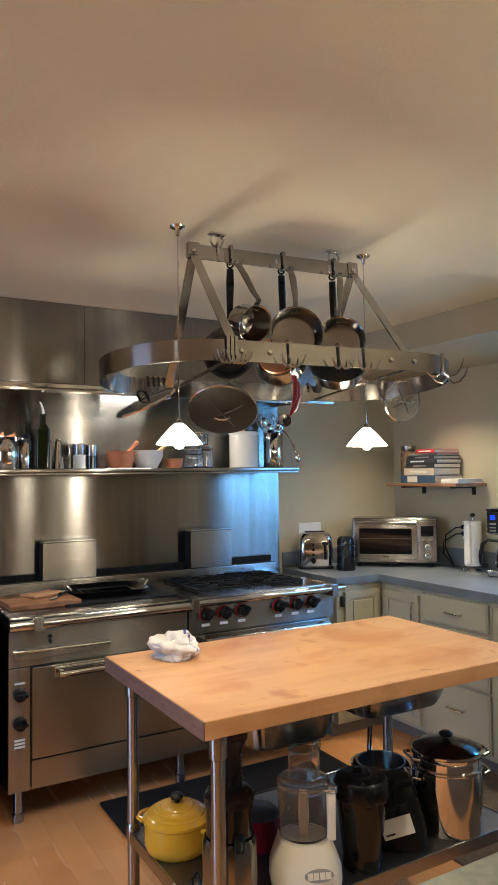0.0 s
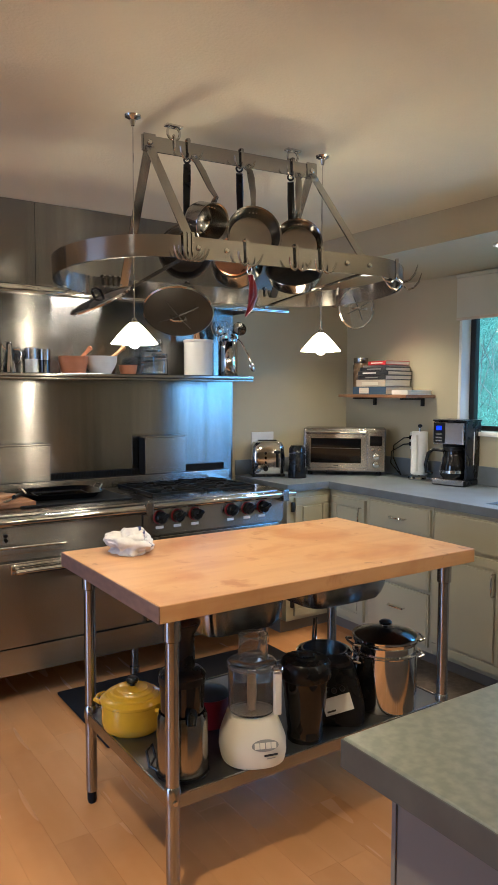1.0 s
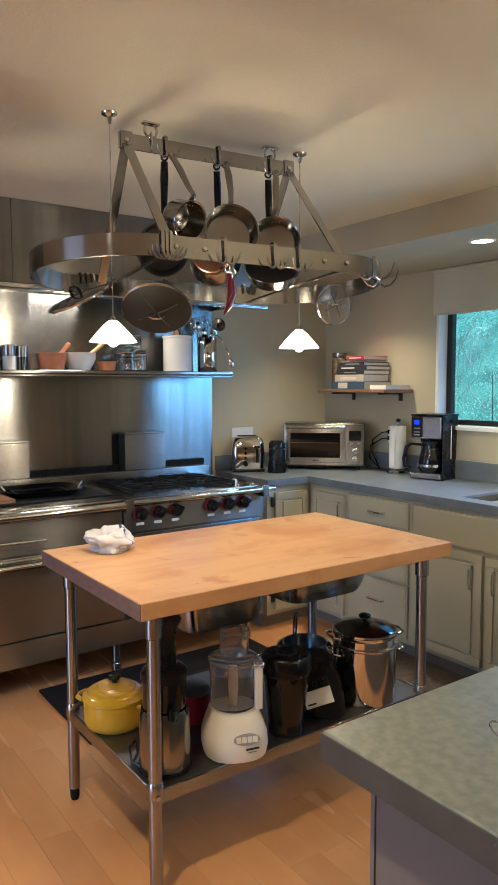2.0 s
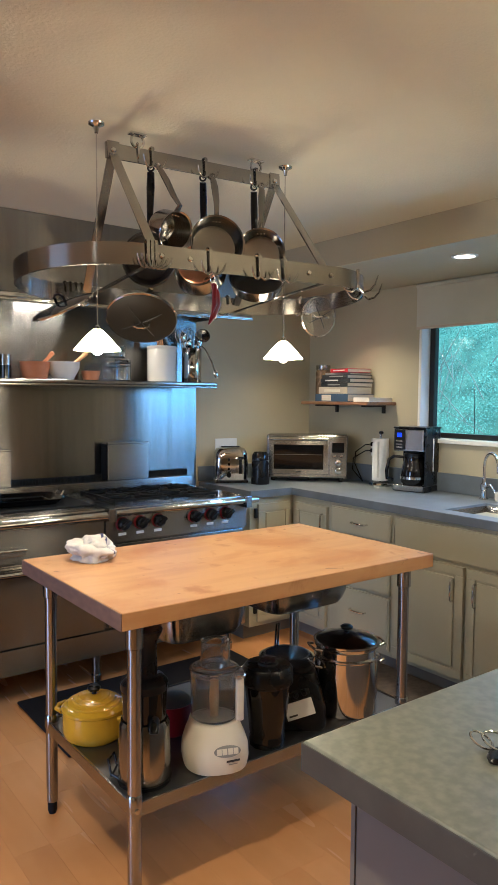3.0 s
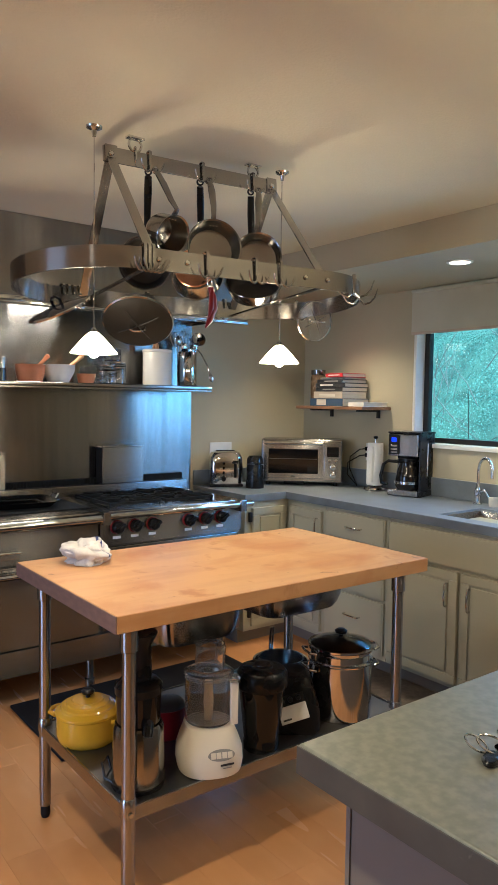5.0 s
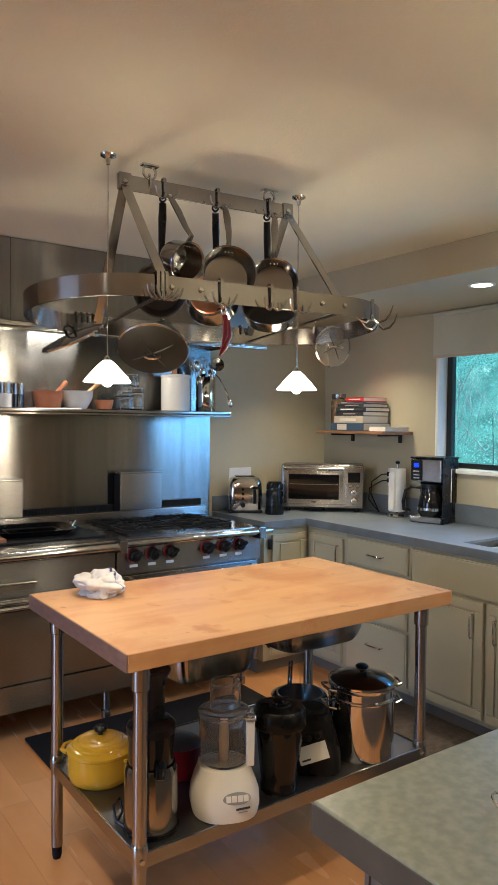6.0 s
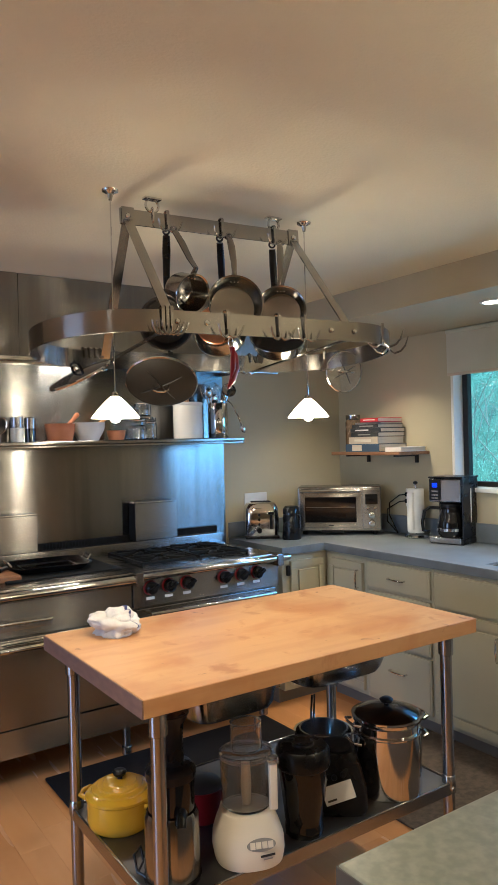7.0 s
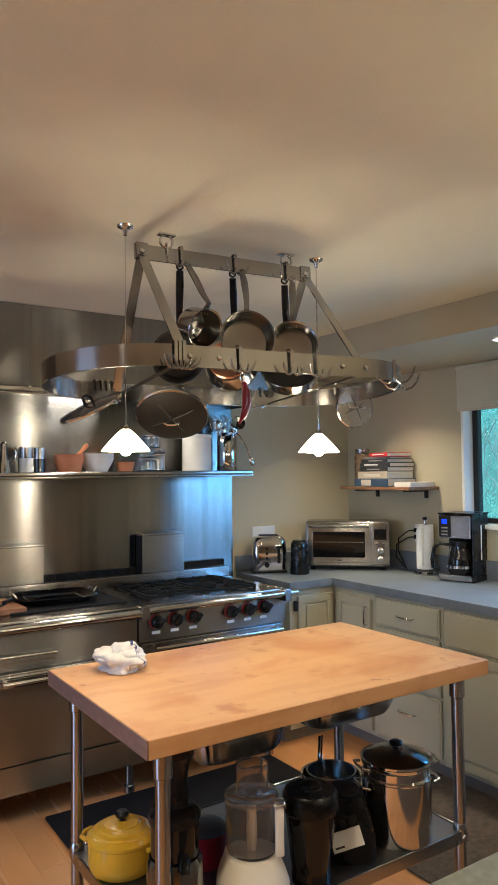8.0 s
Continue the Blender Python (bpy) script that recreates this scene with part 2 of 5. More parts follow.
def tube(points, r, seg=10, bm=None, closed=False, flat=1.0, caps=True):
    """A round bar along points; flat squeezes its section."""
    bm = bm or bmesh.new()
    pts = [Vector(p) for p in points]
    n = len(pts)
    rings, side = [], None
    for k, p in enumerate(pts):
        a = pts[(k - 1) % n] if closed or k else p
        b = pts[(k + 1) % n] if closed or k < n - 1 else p
        d = (b - a).normalized()
        if side is None:
            side = d.cross(Vector((0, 0, 1)) if abs(d.z) < 0.9 else Vector((0, 1, 0))).normalized()
        side = (side - d * side.dot(d)).normalized()
        up = d.cross(side)
        rad = r[k] if isinstance(r, (list, tuple)) else r
        rings.append([bm.verts.new(p + rad * (math.cos(2 * math.pi * j / seg) * side * flat + math.sin(2 * math.pi * j / seg) * up)) for j in range(seg)])
    for k in range(n if closed else n - 1):
        a, b = rings[k], rings[(k + 1) % n]
        for j in range(seg):
            bm.faces.new((a[j], a[(j + 1) % seg], b[(j + 1) % seg], b[j]))
    if caps and not closed:
        bm.faces.new(rings[0][::-1])
        bm.faces.new(rings[-1])
    return bm


def strip(points, normals, half_w, half_t, up=(0, 0, 1), closed=False, bm=None):
    """A flat bar along points, half_w tall along up and half_t thick along its normals."""
    bm = bm or bmesh.new()
    u = Vector(up)
    rings = []
    for p, q in zip(points, normals):
        p, q = Vector(p), Vector(q).normalized()
        rings.append([bm.verts.new(p + u * a * half_w + q * b * half_t) for a, b in ((-1, -1), (-1, 1), (1, 1), (1, -1))])
    n = len(rings)
    for k in range(n if closed else n - 1):
        a, b = rings[k], rings[(k + 1) % n]
        for j in range(4):
            bm.faces.new((a[j], a[(j + 1) % 4], b[(j + 1) % 4], b[j]))
    if not closed:
        bm.faces.new(rings[0][::-1])
        bm.faces.new(rings[-1])
    return bm


def flat_sides(me):
    """Keeps large faces flat beside their rounded edges: corner normals weighted by area."""
    area = [f.area for f in me.polygons]
    if not area or len(area) > 4000 or max(area) < 30 * sum(area) / len(area) and max(area) < 25 * sorted(area)[len(area) // 2]:
        return
    round_v = [[] for v in me.vertices]
    for f in me.polygons:
        for v in f.vertices:
            round_v[v].append(f.index)
    normal = [f.normal.copy() for f in me.polygons]
    corner = []
    for f in me.polygons:
        for v in f.vertices:
            total = Vector((0, 0, 0))
            for g in round_v[v]:
                if normal[f.index].dot(normal[g]) > 0.78:
                    total += normal[g] * area[g]
            corner.append((total if total.length > 1e-14 else normal[f.index]).normalized())
    me.normals_split_custom_set(corner)


def mesh_of(bm, name, mat):
    bmesh.ops.recalc_face_normals(bm, faces=bm.faces)
    me = bpy.data.meshes.new(name)
    for f in bm.faces:
        f.smooth = True
    bm.to_mesh(me)
    bm.free()
    me.set_sharp_from_angle(angle=radians(38))
    me.materials.append(mat)
    flat_sides(me)
    return me


def part(name, bm, mat, parent, label=""):
    ob = new(name, mesh_of(bm, name, mat))
    ob.parent = parent
    return tagged(ob, label)


def solid(name, bm, mat, label="", category="", group="", kind="", m=None):
    ob = new(name, mesh_of(bm, name, mat))
    if m is not None:
        ob.matrix_world = m
    return tagged(ob, label, category, group, kind)


def thing(name, m, label, category, group=""):
    ob = new(name)
    ob.empty_display_size = 0.05
    ob.matrix_world = m
    return tagged(ob, label, category, group)


def bar_pull(parent, a, b, out, r=0.005, name="handle", mat=None):
    """A bowed wire pull between two points, standing off along out."""
    a, b, o = Vector(a), Vector(b), Vector(out)
    pts = [a, a + o * 0.7, a + o + (b - a) * 0.08, (a + b) / 2 + o * 1.1, b + o + (a - b) * 0.08, b + o * 0.7, b]
    return part(name, tube(pts, r, 8), mat or CHROME, parent, "bowed metal pull")


# ---- the room ----
# South and west walls are unseen, set far back to darken the surroundings.
XW, XE, YS, YN, ZC = -4.2, 2.68, -6.2, 2.28, 2.357
solid("floor", box(XW - 0.2, XE + 0.2, YS - 0.2, YN + 0.2, -0.12, -0.016, 0), SUBFLOOR, "wooden plank floor", kind="structure")
solid("ceiling", box(XW - 0.2, XE + 0.2, YS - 0.2, YN + 0.2, ZC, ZC + 0.15, 0), CEIL, "textured tan ceiling", kind="structure")
solid("soffit", box(1.865, XE - 0.002, YS, YN - 0.002, 2.203, ZC + 0.02, 0.004), WALL, "beige dropped soffit above the window side", kind="structure")
solid("wall_north", box(XW - 0.15, XE + 0.15, YN, YN + 0.15, -0.1, ZC + 0.05, 0), WALL, "beige painted wall", kind="structure")
solid("unseen_wall_south", box(XW - 0.15, XE + 0.15, YS - 0.15, YS, -0.1, ZC + 0.05, 0), WALL, "beige painted wall", kind="structure")
WY0, WY1, WZ0, WZ1 = -0.72, 1.245, 1.238, 2.19
bm = box(XE, XE + 0.17, YS, WY0, -0.1, ZC + 0.05, 0)
box(XE, XE + 0.17, WY1, YN, -0.1, ZC + 0.05, 0, bm)
box(XE, XE + 0.17, WY0, WY1, -0.1, WZ0, 0, bm)
box(XE, XE + 0.17, WY0, WY1, WZ1, ZC + 0.05, 0, bm)
solid("wall_east", bm, WALL, "beige painted wall with a wide window", kind="structure")
OY0, OY1, OZ0, OZ1 = -0.8, 1.0, 0.04, 2.1
bm = box(XW - 0.15, XW, YS, OY0, -0.1, ZC + 0.05, 0)
box(XW - 0.15, XW, OY1, YN, -0.1, ZC + 0.05, 0, bm)
box(XW - 0.15, XW, OY0, OY1, -0.1, OZ0, 0, bm)
box(XW - 0.15, XW, OY0, OY1, OZ1, ZC + 0.05, 0, bm)
solid("unseen_wall_west", bm, WALL, "unseen beige wall with an opening for the west daylight", kind="structure")

# The window over the sink: white reveal, dark frame, pane.
w = thing("window_1", pose(0, 0, 0), "dark-framed window with a white reveal over the sink", "window")
w["kind"] = "structure"
bm = box(XE - 0.004, XE + 0.10, WY1 - 0.014, WY1 + 0.006, WZ0, WZ1, 0.002)
part("reveal", bm, WHITE, w, "white painted window reveal")
part("window_sill", box(XE - 0.018, XE + 0.10, WY0, WY1 - 0.016, WZ0 - 0.014, WZ0 + 0.012, 0.004), WHITE, w, "white painted sill")
FX = XE + 0.075
bm = box(FX, FX + 0.04, WY1 - 0.055, WY1 - 0.016, WZ0 + 0.014, WZ1, 0.003)
box(FX, FX + 0.04, WY0, WY0 + 0.04, WZ0 + 0.014, WZ1, 0.003, bm)
box(FX, FX + 0.04, WY0 + 0.042, WY1 - 0.057, WZ0 + 0.014, WZ0 + 0.045, 0.003, bm)
box(FX, FX + 0.04, WY0 + 0.042, WY1 - 0.057, WZ1 - 0.04, WZ1, 0.003, bm)
part("window_frame", bm, FRAME, w, "dark metal window frame")
pane = part("pane", box(FX + 0.016, FX + 0.022, WY0 + 0.04, WY1 - 0.055, WZ0 + 0.045, WZ1 - 0.04, 0), PANE, w)
pane.visible_shadow = False
b = thing("roller_blind", pose(XE - 0.025, 0, 0), "cream roller blind half lowered over the window", "blind")
n = 60
pts = [(0.0025 * math.sin(k * 0.5), WY0 - 0.02 + (WY1 - WY0 + 0.03) * k / n, 2.06) for k in range(n + 1)]
part("cloth", strip(pts, [(1, 0, 0)] * (n + 1), 0.128, 0.0012), FABRIC, b)
part("roller", tube([(0, WY0 - 0.02, 2.186), (0, WY1 + 0.01, 2.186)], 0.014, 12), FABRIC, b)
part("hem_bar", box(-0.006, 0.006, WY0 - 0.02, WY1 + 0.01, 1.92, 1.938, 0.003), TAN, b, "tan hem bar")

# ---- range wall ----
q = thing("steel_backsplash", pose(0, 0, 0), "brushed stainless steel backsplash on the wall", "backsplash")
part("panel", box(-1.3, 1.678, YN - 0.012, YN - 0.001, 0.88, 1.548, 0.0015), SPLASH, q)
part("panel", box(-1.3, 1.678, YN - 0.012, YN - 0.001, 1.5485, 2.35, 0.0015), SPLASH, q)

h = thing("range_hood", pose(0, 0, 0), "wide brushed stainless steel range hood under the ceiling", "range hood")
HX0, HX1, HY, HZ = -1.3, 1.67, 1.65, 1.975
part("front_panel", box(HX0, 0.20, HY, HY + 0.012, HZ, ZC - 0.002, 0.002), SPLASH, h)
part("front_panel", box(0.201, HX1, HY, HY + 0.012, HZ, ZC - 0.002, 0.002), SPLASH, h)
part("side_panel", box(HX1 - 0.012, HX1, HY + 0.014, YN - 0.014, HZ, ZC - 0.002, 0.002), STEEL, h)
part("side_panel", box(HX0, HX0 + 0.012, HY + 0.014, YN - 0.014, HZ, ZC - 0.002, 0.002), STEEL, h)
bm = box(HX0, HX1, HY - 0.004, HY + 0.016, HZ - 0.03, HZ - 0.002, 0.004)
box(HX0, HX1, HY - 0.004, HY + 0.07, HZ - 0.036, HZ - 0.03, 0.002, bm)
part("lip", bm, CHROME, h, "folded bright lower lip")
bm = box(HX0 + 0.02, HX1 - 0.02, HY + 0.09, YN - 0.10, HZ + 0.10, HZ + 0.11, 0)
part("filter_bank", bm, STEEL, h, "steel filter bank")
for hx in (-0.35, 0.72):
    part("hood_lens", box(hx - 0.15, hx + 0.15, 1.985, 2.055, HZ + 0.088, HZ + 0.098, 0.002), CANLENS, h, "lit hood lamp lens")

s = thing("steel_wall_shelf", pose(0, 0, 0), "long stainless steel wall shelf above the range", "shelf")
SZ = 1.580
bm = box(-1.3, 1.655, 2.0, YN - 0.014, SZ - 0.006, SZ, 0.001)
box(-1.3, 1.655, 1.985, 2.0, SZ - 0.020, SZ + 0.001, 0.006, bm, 3)
box(-1.3, 1.655, 1.990, 2.004, SZ - 0.034, SZ - 0.0215, 0.004, bm, 2)
part("board", bm, STEEL, s)
for bx in (-0.6, 0.45, 1.55):
    bm = strip([(bx, 2.03, SZ - 0.014), (bx, YN - 0.02, SZ - 0.014)], [(1, 0, 0)] * 2, 0.006, 0.002)
    part("bracket", bm, STEEL, s)

r = thing("kitchen_range", pose(0, 0, 0), "wide stainless steel professional gas range with griddle", "range")
RX0, RX1, RM, RY = -0.155, 1.60, 0.708, 1.605
part("body", box(RX0, RX1, RY + 0.016, 2.255, 0.165, 0.885, 0.004), STEEL, r)
bm = box(RX0, RX1, RY - 0.02, 2.255, 0.887, 0.925, 0.006)
part("cooktop", bm, STEEL, r, "stainless cooktop deck")
part("back_riser", box(RX0, RX1, 2.185, 2.25, 0.927, 0.985, 0.004), STEEL, r)
bm = box(RX0 + 0.03, 1.0, 2.252, 2.264, 0.985, 1.02, 0.003)
for k in range(60):
    box(RX0 + 0.04 + k * 0.0185, RX0 + 0.05 + k * 0.0185, 2.246, 2.253, 0.99, 1.014, 0, bm)
part("vent_grille", bm, IRON, r, "black slotted vent strip")
part("vent_grille", box(1.285, 1.60, 2.246, 2.264, 0.985, 1.025, 0.004), IRON, r, "black vent strip")
for x0, x1, zt in ((0.135, 0.425, 1.185), (1.0, 1.272, 1.205)):
    bm = box(x0, x1, 2.17, 2.18, 0.99, zt, 0.002)
    box(x0, x1, 2.165, 2.255, zt, zt + 0.012, 0.004, bm)
    flue = part("flue_cover", bm, STEEL, r, "upright stainless flue cover")
    # Black panel closing the left side.
    part("side_panel", box(x0, x0 + 0.006, 2.182, 2.262, 0.99, zt - 0.001, 0), IRON, flue, "black panel on the left side")
part("griddle_plate", box(0.13, 0.70, 1.70, 2.16, 0.926, 0.935, 0.003), IRON, r, "black griddle plate")
part("splatter_guard", box(-0.13, 0.69, 2.165, 2.18, 0.926, 0.98, 0.002), STEEL, r)
for x0, x1, y, z, rr in ((RX0 - 0.005, RM - 0.004, 1.565, 0.893, 0.026), (RM + 0.035, RX1 + 0.05, 1.56, 0.902, 0.019)):
    part("bullnose_rail", tube([(x0, y, z), (x1, y, z)], rr, 20), CHROME, r, "polished round front rail")
for x0 in (-0.06, RM - 0.006, RX1 - 0.045):
    part("rail_bracket", box(x0, x0 + 0.042, 1.535, 1.60, 0.862, 0.928, 0.004), STEEL, r)
part("control_panel", box(RM + 0.003, RX1 - 0.002, RY - 0.012, RY + 0.014, 0.745, 0.886, 0.003), STEEL, r)
for kx in (0.802, 0.905, 1.010, 1.235, 1.343, 1.445):
    at = Matrix.Translation((kx, RY - 0.012, 0.838)) @ pose(0, 0, 0, 90)
    bezel = part("knob_bezel", lathe([(0, 0), (0.037, 0), (0.037, 0.005), (0.035, 0.009), (0, 0.010)], 28, m=at), RED, r, "red knob ring")
    bm = lathe([(0, 0.012), (0.032, 0.010), (0.031, 0.034), (0.024, 0.041), (0, 0.041)], 24, m=at)
    box(-0.031, 0.031, -0.009, 0.009, 0.03, 0.060, 0.003, bm, 2, at @ pose(0, 0, 0, 0, 0, 35))
    part("knob", bm, BLACK, bezel, "black control knob")
    part("legend_strip", box(kx - 0.022, kx + 0.022, RY - 0.0155, RY - 0.012, 0.778, 0.792, 0.0008), LABELWHITE, r, "small white legend strip")
part("oven_door", box(RM + 0.02, RX1 - 0.02, RY - 0.006, RY + 0.014, 0.30, 0.735, 0.005), STEEL, r)
hd = part("door_handle", tube([(0.78, 1.545, 0.715), (1.54, 1.545, 0.715)], 0.012, 14), CHROME, r)
for x in (0.80, 1.52):
    part("handle_post", tube([(x, 1.545, 0.715), (x, 1.60, 0.715)], 0.009, 10), CHROME, hd)
part("front_panel", box(RX0, RM - 0.003, RY - 0.004, RY + 0.014, 0.704, 0.886, 0.003), STEEL, r)
part("griddle_tray", box(-0.135, 0.30, RY - 0.02, RY - 0.006, 0.735, 0.775, 0.006), STEEL, r)
part("griddle_tray_lip", tube([(-0.14, RY - 0.026, 0.775), (0.30, RY - 0.026, 0.768)], 0.008, 10), CHROME, r)
for z in (0.825, 0.803):
    part("valve_button", lathe([(0, 0), (0.010, 0), (0.009, 0.008), (0, 0.009)], 16, m=Matrix.Translation((0.025, RY - 0.004, z)) @ pose(0, 0, 0, 90)), BLACK, r)
part("side_control_panel", box(RX0, -0.062, RY - 0.006, RY + 0.014, 0.165, 0.70, 0.003), STEEL, r)
for z in (0.585, 0.46):
    at = Matrix.Translation((-0.107, RY - 0.006, z)) @ pose(0, 0, 0, 90)
    bm = lathe([(0, 0), (0.031, 0), (0.027, 0.022), (0.02, 0.026), (0, 0.026)], 24, m=at)
    box(-0.03, 0.03, -0.007, 0.007, 0.02, 0.042, 0.003, bm, 2, at)
    part("knob", bm, BLACK, r, "black oven knob")
for z in (0.63, 0.385, 0.37, 0.355):
    part("legend_strip", box(-0.13, -0.084, RY - 0.0085, RY - 0.006, z, z + 0.009, 0.0006), LABELWHITE, r, "pale legend strip")
d = part("oven_door", box(-0.056, RM - 0.006, RY - 0.018, RY + 0.014, 0.30, 0.698, 0.006), STEEL, r, "stainless oven door")
hd = part("door_handle", tube([(0.05, 1.535, 0.665), (0.60, 1.535, 0.665)], 0.014, 14), CHROME, d)
bm = box(0.04, 0.61, 1.575, RY - 0.018, 0.645, 0.69, 0.004)
part("handle_plate", bm, CHROME, d)
for x in (0.07, 0.58):
    part("handle_post", tube([(x, 1.535, 0.665), (x, 1.58, 0.668)], 0.010, 10), CHROME, d)
part("kick_panel", box(-0.056, RX1 - 0.004, RY - 0.010, RY + 0.014, 0.168, 0.293, 0.003), STEEL, r)
for x in (-0.095, 0.70, 1.54):
    for y in (1.69, 2.2):
        bm = lathe([(0.021, 0.165), (0.021, 0.045), (0.026, 0.04), (0.026, 0.004), (0.02, 0.0), (0, 0.0)], 18, m=Matrix.Translation((x, y, 0)))
        part("leg", bm, STEEL, r)
for x0, x1 in ((0.81, 1.125), (1.15, 1.465)):
    for y0, y1 in ((1.69, 1.913), (1.917, 2.14)):
        bm = box(x0, x1, y0, y0 + 0.011, 0.934, 0.948, 0.002)
        box(x0, x1, y1 - 0.011, y1, 0.934, 0.948, 0.002, bm)
        for xx in (x0, x1 - 0.011):
            box(xx, xx + 0.011, y0 + 0.012, y1 - 0.012, 0.934, 0.948, 0.002, bm)
        gx, gy = (x0 + x1) / 2, (y0 + y1) / 2
        for k in range(8):
            a = math.pi / 4 * k
            reach = min((x1 - x0) / 2 / max(abs(math.cos(a)), 1e-6), (y1 - y0) / 2 / max(abs(math.sin(a)), 1e-6)) - 0.008
            box(0.034, reach, -0.005, 0.005, 0.937, 0.955, 0.002, bm, 1, Matrix.Translation((gx, gy, 0)) @ pose(0, 0, 0, 0, 0, 45 * k))
        for xx in (x0 + 0.001, x1 - 0.012):
            for yy in (y0 + 0.001, y1 - 0.012):
                box(xx, xx + 0.010, yy, yy + 0.010, 0.925, 0.935, 0, bm)
        grate = part("burner_grate", bm, IRON, r, "black cast iron burner grate")
        bm = lathe([(0, 0.926), (0.055, 0.926), (0.05, 0.938), (0.035, 0.944), (0, 0.944)], 24, m=Matrix.Translation(((x0 + x1) / 2, (y0 + y1) / 2, 0)))
        part("burner_cap", bm, IRON, grate)

# Black box filling an unidentified dark area left of the range.
solid("dark_side_box", box(-0.95, -0.20, 1.64, 2.26, 0.0, 0.90, 0.006), DARKPAN, "plain black box beside the range", "cabinet")

# ---- butcher block table ----
t = thing("work_table", pose(0, 0, 0), "butcher block work table with steel tube legs", "table")
TX, TY, TZ = 1.290, 0.772, 0.915
tb = part("tabletop", box(0.004, TX, 0, TY, TZ - 0.05, TZ, 0.0035, seg=3), BLOCK, t, "thick oiled maple butcher block top")
# Thin end cap; shade on the left side is put into its colour.
part("shaded_end_grain", box(0, 0.0045, 0.001, TY - 0.001, TZ - 0.0495, TZ - 0.0012, 0.0015), DIMENDGRAIN, tb, "end grain of the block, darkened for its shaded side")
for x in (0.075, TX - 0.085):
    for y in (0.068, TY - 0.075):
        at = Matrix.Translation((x, y, 0))
        leg = part("leg", lathe([(0.0205, 0.864), (0.0205, 0.10), (0.0195, 0.085), (0.0195, 0.045)], 24, m=at), STEEL, t, "stainless tube leg")
        part("socket", lathe([(0.026, 0.8635), (0.026, 0.79), (0.021, 0.786)], 24, m=at), STEEL, leg)
        part("foot", lathe([(0.0195, 0.06), (0.0165, 0.05), (0.0165, 0.012), (0.013, 0.0), (0, 0)], 20, m=at), RUBBER, leg, "dark bullet foot")
        part("collar", lathe([(0.0206, 0.365), (0.024, 0.36), (0.024, 0.318), (0.0206, 0.313)], 24, m=at), STEEL, leg)
        part("set_screw", lathe([(0, 0), (0.008, 0), (0.007, 0.004), (0, 0.005)], 12, m=Matrix.Translation((x - 0.004, y - 0.023, 0.322)) @ pose(0, 0, 0, 90)), CHROME, leg)
SH = 0.338
us = part("undershelf", box(0.066, TX - 0.076, 0.058, TY - 0.066, SH - 0.012, SH, 0.002), DARKENEDSTEEL, t, "dull stainless undershelf with turned edge, darkened for its dark reflections")
for x0, x1, y0, y1 in ((0.058, TX - 0.068, 0.049, 0.057), (0.058, TX - 0.068, TY - 0.065, TY - 0.057), (0.057, 0.065, 0.058, TY - 0.066), (TX - 0.075, TX - 0.067, 0.058, TY - 0.066)):
    part("rim", box(x0, x1, y0, y1, SH - 0.038, SH + 0.005, 0.003), STEEL, us)
for x0, x1, zb, y0, y1 in ((0.30, 0.66, 0.665, 0.26, 0.66), (0.74, 1.16, 0.685, 0.26, 0.66)):
    bm = bmesh.new()
    rings = []
    for z, inset in ((0.862, 0.0), (0.74, 0.012), (zb + 0.025, 0.022), (zb + 0.006, 0.034), (zb, 0.06)):
        ring = []
        for k in range(40):
            a = 2 * math.pi * k / 40
            cx, cy = math.cos(a), math.sin(a)
            sx, sy = (abs(cx) ** 0.35) * (1 if cx > 0 else -1), (abs(cy) ** 0.35) * (1 if cy > 0 else -1)
            ring.append(bm.verts.new(((x0 + x1) / 2 + ((x1 - x0) / 2 - inset) * sx, (y0 + y1) / 2 + ((y1 - y0) / 2 - inset) * sy, z)))
        rings.append(ring)
    for a, c in zip(rings, rings[1:]):
        for k in range(40):
            bm.faces.new((a[k], a[(k + 1) % 40], c[(k + 1) % 40], c[k]))
    bm.faces.new(rings[-1])
    part("drawer_pan", bm, STEEL, t, "stainless drawer pan slung under the top")

# ---- counters by the window ----
CZ = 0.930
k = thing("slate_worktop", pose(0, 0, 0), "grey slate worktop running round the corner", "worktop")
SX0, SX1, SY0, SY1 = 2.12, 2.48, -0.10, 0.60
bm = bmesh.new()
xs, ys = (1.70, 2.02, SX0, SX1, XE - 0.003), (-2.2, SY0, SY1, 1.69, YN - 0.014)
grid = [[bm.verts.new((gx, gy, CZ)) for gy in ys] for gx in xs]
for i in range(4):
    for j in range(4):
        if (i == 0 and j < 3) or (i == 2 and j == 1):
            continue
        bm.faces.new((grid[i][j], grid[i + 1][j], grid[i + 1][j + 1], grid[i][j + 1]))
for row in grid:
    for v in row:
        if not v.link_faces:
            bm.verts.remove(v)
top = list(bm.faces)
rimmed = [e for e in bm.edges if len(e.link_faces) == 1]
low = bmesh.ops.extrude_face_region(bm, geom=top)["geom"]
bmesh.ops.translate(bm, vec=(0, 0, -0.045), verts=[v for v in low if isinstance(v, bmesh.types.BMVert)])
bmesh.ops.bevel(bm, geom=[e for e in rimmed if e.is_valid], offset=0.005, segments=2, affect="EDGES", profile=0.5)
part("slab", bm, COUNTER, k)
bm = box(1.702, XE - 0.02, YN - 0.017, YN - 0.001, CZ + 0.001, CZ + 0.10, 0.003)
part("upstand", bm, COUNTER, k)
part("upstand", box(XE - 0.017, XE - 0.001, -2.2, YN - 0.02, CZ + 0.001, CZ + 0.115, 0.003), COUNTER, k)
